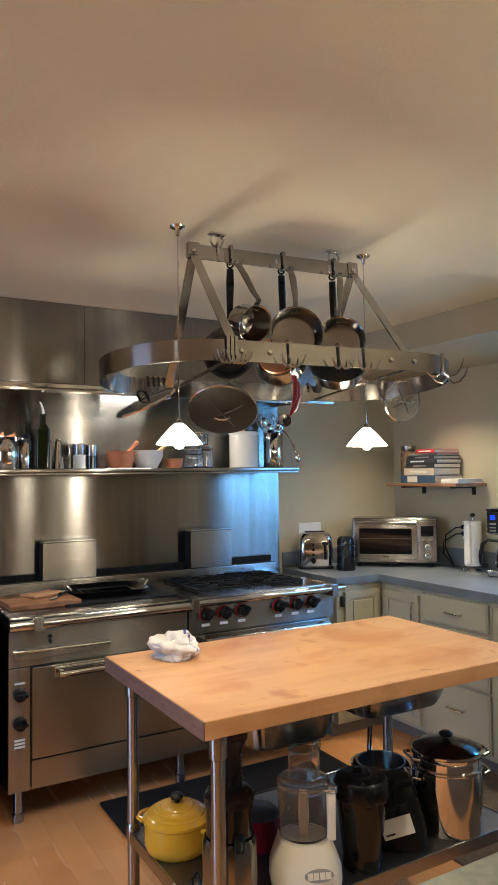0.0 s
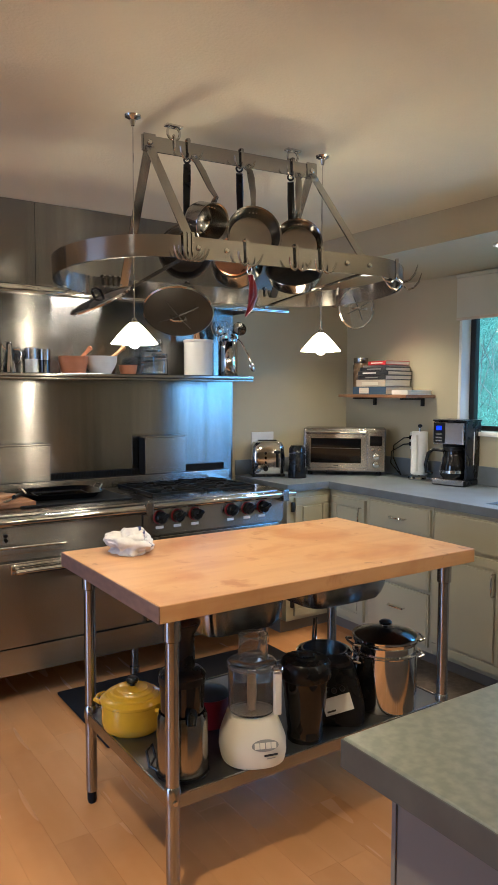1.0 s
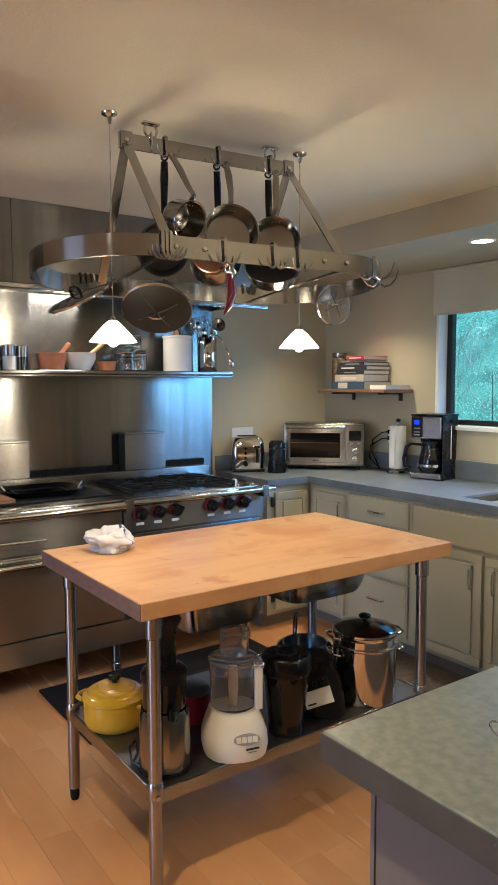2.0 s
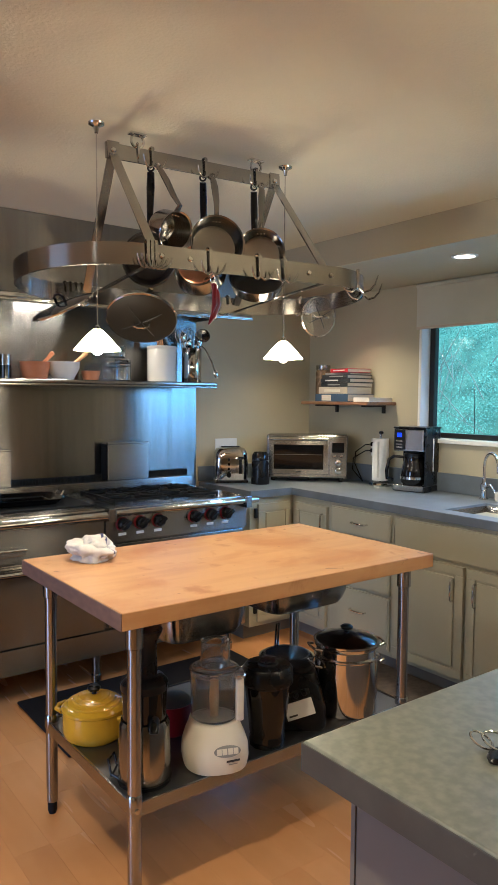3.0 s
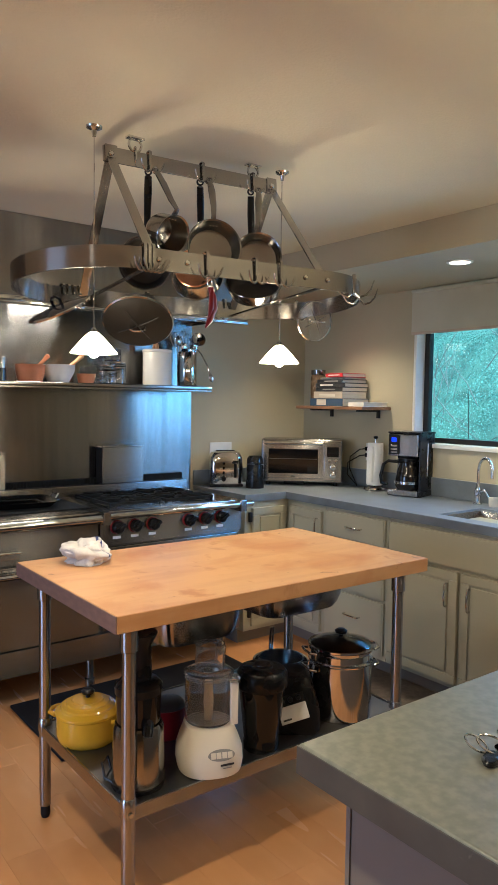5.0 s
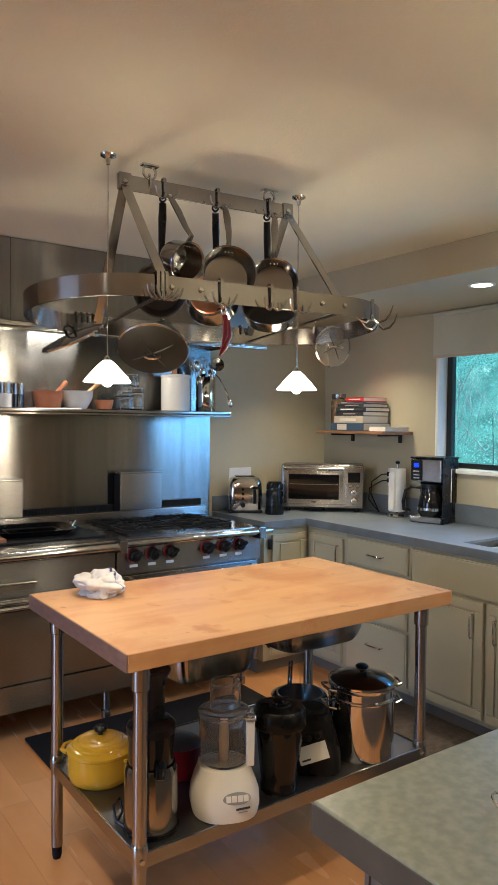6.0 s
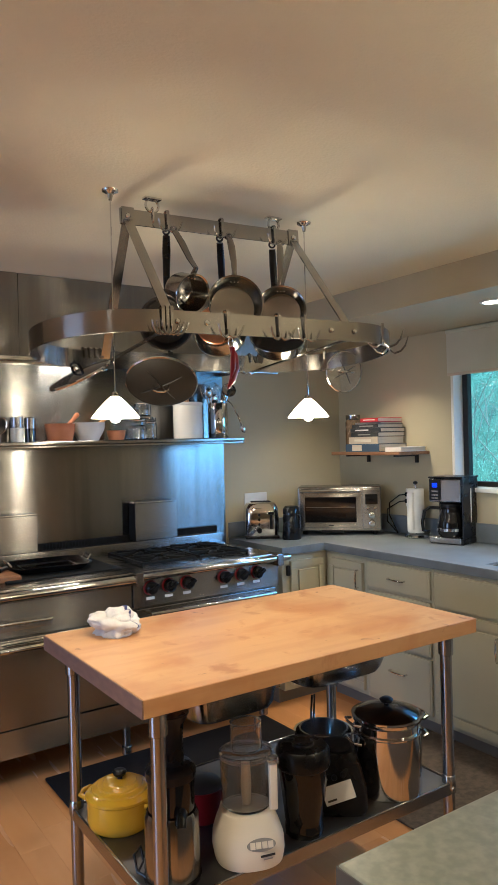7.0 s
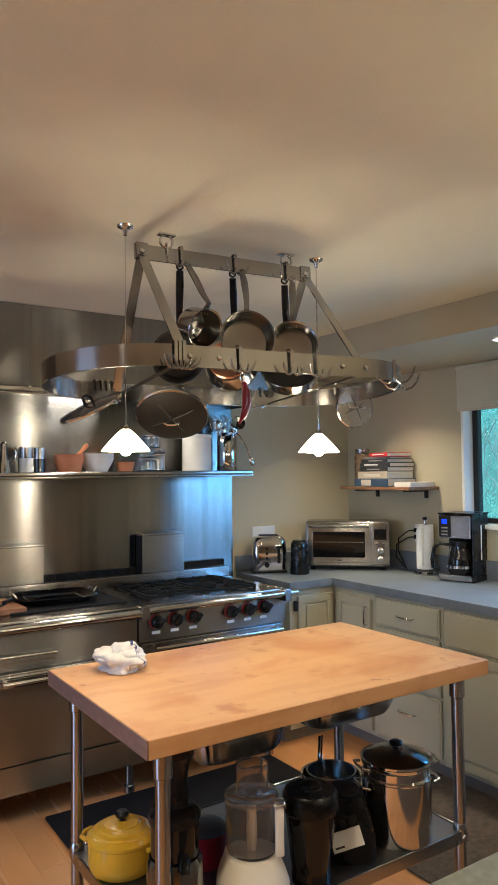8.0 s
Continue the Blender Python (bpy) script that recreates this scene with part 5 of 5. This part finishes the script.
# ---- worktop things ----
q = thing("toaster", pose(1.875, 2.150, CZ, 0, 0, -28) @ Matrix.Diagonal((1.03, 1.1, 1.24, 1.0)), "polished steel two slot toaster on the worktop", "toaster")
bm = bmesh.new()
rings = []
for z, ax, ay in ((0.012, 0.102, 0.075), (0.02, 0.108, 0.08), (0.10, 0.110, 0.081), (0.155, 0.104, 0.076), (0.180, 0.090, 0.064), (0.188, 0.070, 0.048)):
    rings.append([bm.verts.new((ax * abs(math.cos(a)) ** 0.4 * (1 if math.cos(a) > 0 else -1), ay * abs(math.sin(a)) ** 0.5 * (1 if math.sin(a) > 0 else -1), z)) for a in [2 * math.pi * k / 48 + 0.01 for k in range(48)]])
for a, c in zip(rings, rings[1:]):
    for k in range(48):
        bm.faces.new((a[k], a[(k + 1) % 48], c[(k + 1) % 48], c[k]))
bm.faces.new(rings[-1])
part("shell", bm, CHROME, q)
part("base", box(-0.106, 0.106, -0.078, 0.078, 0.0, 0.016, 0.006), BLACK, q)
for y in (-0.022, 0.022):
    part("slot", box(-0.06, 0.06, y - 0.010, y + 0.010, 0.1865, 0.190, 0.001), IRON, q, "dark bread slot")
for z in (0.125, 0.10, 0.075):
    part("button", lathe([(0, 0), (0.008, 0), (0.007, 0.005), (0, 0.005)], 14, m=Matrix.Translation((-0.02, -0.081, z)) @ pose(0, 0, 0, 90)), BLACK, q)
part("dial", lathe([(0, 0), (0.016, 0), (0.014, 0.012), (0, 0.013)], 20, m=Matrix.Translation((-0.02, -0.081, 0.045)) @ pose(0, 0, 0, 90)), BLACK, q)
part("lever_slot", box(0.045, 0.062, -0.0835, -0.078, 0.05, 0.14, 0.001), IRON, q)
part("lever", box(0.036, 0.071, -0.10, -0.084, 0.125, 0.14, 0.004), BLACK, q)
q = thing("coffee_grinder", pose(1.975, 1.955, CZ) @ Matrix.Diagonal((1.15, 1.15, 1.15, 1.0)), "black coffee grinder with clear cap", "grinder")
part("body", lathe([(0, 0), (0.052, 0), (0.053, 0.01), (0.048, 0.05), (0.047, 0.13), (0.045, 0.135), (0, 0.136)], 32), BLACK, q)
part("cap", lathe([(0.047, 0.137), (0.046, 0.165), (0.035, 0.182), (0, 0.186)], 32), DARKGLASS, q, "smoked cap")

q = thing("toaster_oven", Matrix.Translation((2.118, 2.070, CZ)) @ pose(0, 0, 0, 0, 0, -43.1) @ Matrix.Diagonal((1.085, 1.0, 1.10, 1.0)), "brushed steel countertop toaster oven", "toaster oven")
W, Dp, Hh = 0.50, 0.225, 0.285
part("shell", box(0, W, 0.006, Dp, 0.02, Hh, 0.010, seg=3), STEEL, q)
for x in (0.04, W - 0.04):
    for y in (0.03, Dp - 0.03):
        part("foot", lathe([(0, 0), (0.014, 0), (0.016, 0.02), (0, 0.02)], 16, m=Matrix.Translation((x, y, 0))), BLACK, q)
dr = part("door", box(0.012, 0.385, -0.012, 0.005, 0.045, 0.255, 0.004), STEEL, q, "brushed steel glazed door")
part("glass", box(0.045, 0.352, -0.0155, -0.0125, 0.075, 0.225, 0.0015), DARKGLASS, dr, "dark oven glass")
part("wire_rack", tube([(0.05, -0.0165, 0.165), (0.345, -0.0165, 0.165)], 0.0016, 6), PANSTEEL, dr)
part("handle", tube([(0.02, -0.035, 0.262), (0.378, -0.035, 0.262)], 0.010, 12), CHROME, dr)
for x in (0.03, 0.368):
    part("handle_post", tube([(x, -0.035, 0.262), (x, -0.004, 0.25)], 0.006, 8), CHROME, dr)
cp = part("control_panel", box(0.390, W - 0.006, -0.010, 0.005, 0.035, 0.27, 0.004), STEEL, q)
part("display", box(0.405, W - 0.022, -0.0125, -0.0102, 0.18, 0.24, 0.002), DARKGLASS, cp, "dark display")
for x in (0.422, 0.464):
    part("button", lathe([(0, 0), (0.011, 0), (0.010, 0.004), (0, 0.005)], 16, m=Matrix.Translation((x, -0.010, 0.158)) @ pose(0, 0, 0, 90)), CHROME, cp)
for z in (0.118, 0.068):
    part("dial", lathe([(0, 0), (0.021, 0), (0.019, 0.014), (0.014, 0.017), (0, 0.017)], 24, m=Matrix.Translation((0.443, -0.010, z)) @ pose(0, 0, 0, 90)), CHROME, cp)
part("crumb_tray_lip", box(0.14, 0.27, -0.014, 0.006, 0.014, 0.03, 0.003), BLACK, q)
part("marking_bar", box(0.185, 0.215, -0.0135, -0.012, 0.056, 0.062, 0.0004), INK, dr, "small unreadable marking")

q = thing("paper_towel_holder", pose(2.575, 1.46, CZ), "paper towel roll on a steel stand", "paper towel")
part("base", lathe([(0, 0), (0.070, 0), (0.072, 0.008), (0.066, 0.02), (0.04, 0.026), (0, 0.027)], 32), CHROME, q)
part("rod", tube([(0, 0, 0.02), (0, 0, 0.335)], 0.006, 10), CHROME, q)
part("finial", lathe([(0.006, 0.33), (0.015, 0.337), (0.015, 0.348), (0.006, 0.353), (0, 0.354)], 20), BLACK, q)
bm = lathe([(0.020, 0.034), (0.050, 0.034), (0.052, 0.04), (0.0505, 0.30), (0.049, 0.305), (0.020, 0.305)], 40)
for v in bm.verts:
    v.co.x *= 1 + 0.03 * math.sin(v.co.z * 40)
part("roll", bm, PAPER, q, "white paper roll")
part("loose_sheet", strip([(-0.045, -0.028, 0.17), (-0.062, -0.026, 0.17), (-0.072, -0.012, 0.165), (-0.070, 0.008, 0.16)], [(0, 1, 0), (0.3, 1, 0), (1, 0.4, 0), (1, 0, 0)], 0.115, 0.0006), PAPER, q)

q = thing("coffee_maker", Matrix.Translation((2.452, 1.245, CZ)) @ pose(0, 0, 0, 0, 0, -76) @ Matrix.Diagonal((1.13, 1.13, 1.04, 1.0)), "black and steel drip coffee maker with carafe", "coffee maker")
W, Dp = 0.190, 0.185
part("base", box(0, W, 0.0, Dp, 0.0, 0.035, 0.008, seg=3), BLACK, q)
part("base_band", box(-0.001, W - 0.012, -0.004, 0.05, 0.004, 0.040, 0.006), STEEL, q, "steel base band")
part("tower", box(0.002, W - 0.002, 0.105, Dp, 0.036, 0.37, 0.010, seg=3), BLACK, q)
part("side_panel", box(W - 0.012, W, 0.004, 0.104, 0.036, 0.37, 0.004), BLACK, q, "black side panel")
hd = part("brew_head", box(0, W - 0.014, 0.0, 0.104, 0.235, 0.366, 0.008, seg=3), STEEL, q, "brushed steel brew head")
part("top_cover", box(-0.001, W + 0.001, -0.003, Dp, 0.3665, 0.378, 0.004), BLACK, q)
cp = part("control_panel", box(0.008, 0.068, -0.005, -0.0005, 0.245, 0.36, 0.002), IRON, hd)
part("display", box(0.024, 0.052, -0.0075, -0.0052, 0.318, 0.342, 0.001), LCD, cp, "lit blue display")
for z in (0.295, 0.275, 0.258):
    part("button", box(0.02, 0.056, -0.0075, -0.0052, z - 0.005, z + 0.005, 0.001), STEEL, cp)
part("water_gauge", box(W - 0.0015, W + 0.002, 0.085, 0.094, 0.12, 0.31, 0.001), LABELWHITE, q, "pale water gauge strip")
cf = part("carafe", lathe([(0, 0.042), (0.055, 0.042), (0.068, 0.06), (0.070, 0.10), (0.060, 0.155), (0.050, 0.19), (0.052, 0.205), (0.049, 0.205), (0.047, 0.19), (0.057, 0.155), (0.067, 0.10), (0.065, 0.062), (0.053, 0.045), (0, 0.045)], 36, m=Matrix.Translation((W / 2 + 0.005, 0.045, 0))), DARKGLASS, q, "dark glass carafe")
part("band", lathe([(0.0715, 0.075), (0.0715, 0.09), (0.070, 0.09), (0.070, 0.075)], 36, m=Matrix.Translation((W / 2 + 0.005, 0.045, 0))), CHROME, cf)
part("lid", lathe([(0.053, 0.205), (0.053, 0.222), (0.03, 0.23), (0, 0.23)], 28, m=Matrix.Translation((W / 2 + 0.005, 0.045, 0))), BLACK, cf)
part("handle", tube([(W / 2 - 0.045, 0.02, 0.20), (W / 2 - 0.085, -0.01, 0.205), (W / 2 - 0.105, -0.028, 0.185), (W / 2 - 0.115, -0.035, 0.12), (W / 2 - 0.112, -0.033, 0.075), (W / 2 - 0.085, -0.012, 0.068)], 0.009, 10), BLACK, cf, "black handle")

q = thing("faucet", pose(2.60, 0.70, CZ), "chrome gooseneck kitchen faucet", "faucet")
part("body", lathe([(0, 0), (0.026, 0), (0.026, 0.006), (0.017, 0.012), (0.016, 0.05), (0.020, 0.055), (0.020, 0.085), (0.012, 0.095), (0.010, 0.12), (0, 0.12)], 24), CHROME, q)
arc = [(0, 0, 0.11), (0, 0, 0.19)]
for k in range(13):
    a = math.pi * k / 12
    d = 0.075 - 0.075 * math.cos(a)
    arc.append((-0.45 * d, -0.89 * d, 0.19 + 0.075 * math.sin(a)))
arc.append((-0.45 * 0.15, -0.89 * 0.15, 0.16))
part("gooseneck", tube(arc, 0.0085, 12), CHROME, q)
part("lever", tube([(0.0, -0.015, 0.07), (-0.015, -0.05, 0.085), (-0.02, -0.075, 0.062), (-0.022, -0.085, 0.045)], [0.010, 0.009, 0.006, 0.005], 10), CHROME, q)
q = thing("white_cup", pose(2.60, 0.595, CZ), "small white cup beside the faucet", "cup")
part("body", lathe([(0, 0), (0.026, 0), (0.029, 0.006), (0.031, 0.05), (0.029, 0.05), (0.026, 0.008), (0, 0.006)], 28), CERAMIC, q)

# ---- outlets ----
q = thing("outlet_plate", pose(1.925, YN - 0.001, 1.145), "wide white switch and outlet plate on the wall", "outlet")
part("plate", box(-0.09, 0.09, -0.007, 0, -0.066, 0.066, 0.003), LABELWHITE, q)
for x in (-0.045, 0.045):
    part("toggle", box(x - 0.006, x + 0.006, -0.014, -0.0072, -0.014, 0.014, 0.002), LABELWHITE, q)
q = thing("outlet_plate", pose(XE - 0.001, 1.60, 1.165), "white outlet plate with black plugs", "outlet")
part("plate", box(-0.006, 0, -0.037, 0.037, -0.058, 0.058, 0.003), LABELWHITE, q)
for z, dy in ((0.022, 0.05), (-0.02, 0.07)):
    pg = part("plug", box(-0.04, -0.0065, -0.016, 0.016, z - 0.014, z + 0.014, 0.005), BLACK, q, "black plug")
    part("cord", tube([(-0.035, 0.012, z), (-0.05, 0.05, z - 0.005), (-0.05, 0.09 + dy, z - 0.06), (-0.045, 0.10 + dy, z - 0.14), (-0.06, 0.06, -0.23)], 0.004, 8), BLACK, pg)

# ---- book shelf on the wall ----
BZ0 = 1.468
q = thing("wall_shelf", pose(0, 0, 0), "dark wooden wall shelf on black brackets", "shelf")
part("board", box(2.41, XE - 0.001, 1.43, 2.06, BZ0 - 0.02, BZ0, 0.003), WOOD, q)
for y in (1.97, 1.53):
    bm = box(XE - 0.02, XE - 0.001, y - 0.010, y + 0.010, BZ0 - 0.075, BZ0 - 0.021, 0.002)
    box(2.47, XE - 0.021, y - 0.010, y + 0.010, BZ0 - 0.032, BZ0 - 0.021, 0.002, bm)
    part("bracket", bm, FRAME, q, "black steel bracket")


def book(x0, x1, y0, y1, z, h, cover, label, turn=0.0):
    """A book lying flat, its spine towards the room."""
    cx, cy = (x0 + x1) / 2, (y0 + y1) / 2
    q = thing("book", pose(cx, cy, z, 0, 0, turn), label, "book", "books on the wall shelf")
    a, b = (x1 - x0) / 2, (y1 - y0) / 2
    bm = box(-a, a, -b, b, 0.0, 0.003, 0.001)
    box(-a, a, -b, b, h - 0.003, h, 0.001, bm)
    box(-a, -a + 0.003, -b, b, 0.0031, h - 0.0031, 0.0005, bm)
    part("cover", bm, cover, q)
    part("page_block", box(-a + 0.0035, a - 0.005, -b + 0.004, b - 0.004, 0.0035, h - 0.0035, 0), PAGES, q)
    return q


def spine_bar(q, a, y0, y1, z0, z1, mat):
    part("title_bar", box(-a - 0.0012, -a - 0.0002, y0, y1, z0, z1, 0), mat, q, "spine title bar")


q = book(2.42, 2.67, 1.615, 1.925, BZ0 + 0.001, 0.050, NAVY, "thick blue cloth cookbook lying on the shelf")
spine_bar(q, 0.125, 0.00, 0.09, 0.006, 0.044, PAGES)
q = book(2.425, 2.665, 1.63, 1.895, BZ0 + 0.052, 0.045, TAN, "tan cookbook lying in a stack", 1)
spine_bar(q, 0.12, -0.07, 0.08, 0.012, 0.030, PAGES)
q = book(2.43, 2.66, 1.62, 1.885, BZ0 + 0.098, 0.028, COVER, "black cookbook lying in a stack", -2)
spine_bar(q, 0.115, -0.06, 0.06, 0.010, 0.017, GREYINK)
q = book(2.43, 2.66, 1.615, 1.885, BZ0 + 0.127, 0.026, COVER, "dark grey cookbook lying in a stack", 2)
spine_bar(q, 0.115, -0.03, 0.09, 0.009, 0.018, LABELWHITE)
q = book(2.435, 2.66, 1.63, 1.875, BZ0 + 0.154, 0.024, COVER, "dark cookbook lying in a stack", -1)
spine_bar(q, 0.1125, -0.08, 0.05, 0.008, 0.016, GREYINK)
q = book(2.45, 2.66, 1.64, 1.86, BZ0 + 0.179, 0.012, GREYCOVER, "thin cookbook lying in a stack", 4)
q = book(2.44, 2.64, 1.62, 1.80, BZ0 + 0.192, 0.026, REDCOVER, "red cookbook on top of the stack", -6)
spine_bar(q, 0.10, -0.06, 0.06, 0.010, 0.017, LABELWHITE)
q = book(2.45, 2.66, 1.445, 1.59, BZ0 + 0.001, 0.028, LABELWHITE, "thin pale book lying on the shelf end", -3)
q = thing("spice_jar", pose(2.56, 2.00, BZ0), "glass jar of brown grains on the shelf", "jar")
part("glass_body", lathe([(0, 0), (0.048, 0), (0.052, 0.006), (0.052, 0.20), (0.046, 0.215), (0, 0.215)], 32), GRAINS, q, "brown filled glass")
part("lid", lathe([(0.048, 0.216), (0.050, 0.222), (0.050, 0.25), (0, 0.252)], 32), PANSTEEL, q)

# ---- keys on the peninsula ----
q = thing("key_ring", pose(0.222, -0.995, PZ, 0, 0, 20) @ Matrix.Scale(1.3, 4), "bunch of keys with steel rings on the counter", "keys")
for dx, dy, rr, tilt in ((0, 0, 0.022, 15), (0.025, -0.012, 0.015, 35), (-0.01, 0.02, 0.016, 25)):
    ring = [(rr * math.cos(2 * math.pi * k / 24), rr * math.sin(2 * math.pi * k / 24), 0) for k in range(24)]
    bm = tube(ring, 0.0016, 8, closed=True)
    bmesh.ops.transform(bm, matrix=Matrix.Translation((dx, dy, 0.003 + rr * math.sin(radians(tilt)))) @ pose(0, 0, 0, tilt), verts=bm.verts)
    part("ring", bm, CHROME, q)
part("fob", lathe([(0, 0.001), (0.014, 0.001), (0.015, 0.004), (0.012, 0.008), (0, 0.009)], 24, m=Matrix.Translation((-0.03, -0.005, 0)) @ Matrix.Diagonal((1.4, 0.8, 1, 1))), BLACK, q, "black key fob")
for a, L in ((-70, 0.05), (-40, 0.055), (10, 0.05)):
    bm = lathe([(0, 0), (0.011, 0), (0.011, 0.002), (0, 0.002)], 18)
    box(0.009, L, -0.0035, 0.0035, 0, 0.002, 0.0004, bm)
    bmesh.ops.transform(bm, matrix=pose(0.01, -0.01, 0.002, 0, 0, a), verts=bm.verts)
    part("key", bm, CHROME, q)

# ---- mats ----
solid("anti_fatigue_mat", box(0.27, 1.52, 1.02, 1.655, 0.001, 0.016, 0.006), RUBBER, "black rubber mat in front of the range", "mat")
solid("rug", box(1.32, 2.10, -0.7, 1.05, 0.001, 0.010, 0.004), RUGM, "dark brown rug in front of the sink", "rug")

# ---- outside ----
o = solid("ground", box(2.9, 400, -300, 300, -0.6, -0.4, 0), EARTH, "earth outside the window", kind="structure")
rng = random.Random(5)
bm = bmesh.new()
nx, ny = 26, 40
grid = []
for i in range(nx):
    row = []
    for j in range(ny):
        x = 3.6 + 3.2 * i / (nx - 1)
        y = -2.5 + 9.0 * j / (ny - 1)
        z = -0.4 + 3.6 * (i / (nx - 1)) ** 0.8 + 0.25 * noise.noise((x * 1.3, y * 1.3, 0))
        row.append(bm.verts.new((x, y, z)))
    grid.append(row)
for i in range(nx - 1):
    for j in range(ny - 1):
        bm.faces.new((grid[i][j], grid[i + 1][j], grid[i + 1][j + 1], grid[i][j + 1]))
solid("earth_bank", bm, EARTH, "overgrown earth bank behind the window", kind="structure")
verts, faces = [], []
for k in range(150000):
    u = rng.random()
    x, y = 3.5 + 2.4 * u, 0.2 + 4.6 * rng.random()
    z = -0.35 + 3.6 * max(0.0, (x - 3.6) / 3.2) ** 0.8 + rng.random() ** 1.3 * 0.55 + 0.5 * noise.noise((x * 1.6, y * 1.6, 3))
    s = 0.004 + 0.006 * rng.random()
    rot = Euler((rng.uniform(-0.8, 0.8), rng.uniform(-1.3, 0.3), rng.uniform(0, 6.3))).to_matrix()
    b0 = len(verts)
    for a, c, e in ((-1, 0, 0), (0, -0.45, 0.08), (1.1, 0, 0), (0, 0.45, 0.08)):
        verts.append(Vector((x, y, z)) + rot @ Vector((a * s, c * s, e * s)))
    faces.append((b0, b0 + 1, b0 + 2, b0 + 3))
me = bpy.data.meshes.new("shrubbery")
me.from_pydata(verts, [], faces)
me.materials.append(LEAFY)
tagged(new("shrubbery", me), "dense green shrubs on the bank outside", "shrub", kind="stuff")
bm = bmesh.new()
for k in range(110):
    p = Vector((3.45 + 1.6 * rng.random(), -0.5 + 5.5 * rng.random(), 0.2 + 1.6 * rng.random()))
    d = Vector((rng.uniform(-0.3, 0.3), rng.uniform(-1, 1), rng.uniform(0.1, 1.0)))
    tube([p, p + d * 0.3 + Vector((0, 0, 0.04)), p + d * 0.65, p + d * 0.9 + Vector((0, 0, -0.05))], [0.004, 0.003, 0.0022, 0.0012], 5, bm)
tagged(solid("bare_twigs", bm, TWIG), "bare pale twigs among the shrubs", "twigs", kind="stuff")

# ---- floor planks, each a piece; the far ones joined ----
floor = bpy.data.objects["floor"]
PWD = 0.12
rng = random.Random(11)
shared = {}
rest = bmesh.new()
count = 0
x = XW
while x < XE - 0.02:
    y = YS - rng.random() * 0.9
    while y < YN:
        ln = rng.choice((0.45, 0.6, 0.75, 0.9, 1.1))
        y0, y1 = max(y, YS), min(y + ln, YN)
        if y1 - y0 > 0.03:
            near = -0.75 < x < 1.95 and y1 > -1.0
            if near and count < 300:
                key = round(y1 - y0, 4)
                if key not in shared:
                    bm = box(0.0002, PWD - 0.0002, 0.0002, key - 0.0002, -0.016, 0.0, 0.0003, seg=1)
                    shared[key] = mesh_of(bm, "plank", PLANK)
                ob = new("plank", shared[key])
                ob.location = (x, y0, 0)
                ob.parent = floor
                count += 1
            else:
                box(x + 0.0006, x + PWD - 0.0006, y0 + 0.0007, y1 - 0.0007, -0.016, 0.0, 0, rest)
        y += ln
    x += PWD
ob = part("far_planks", rest, PLANK, floor)
ob["kind"] = "stuff"
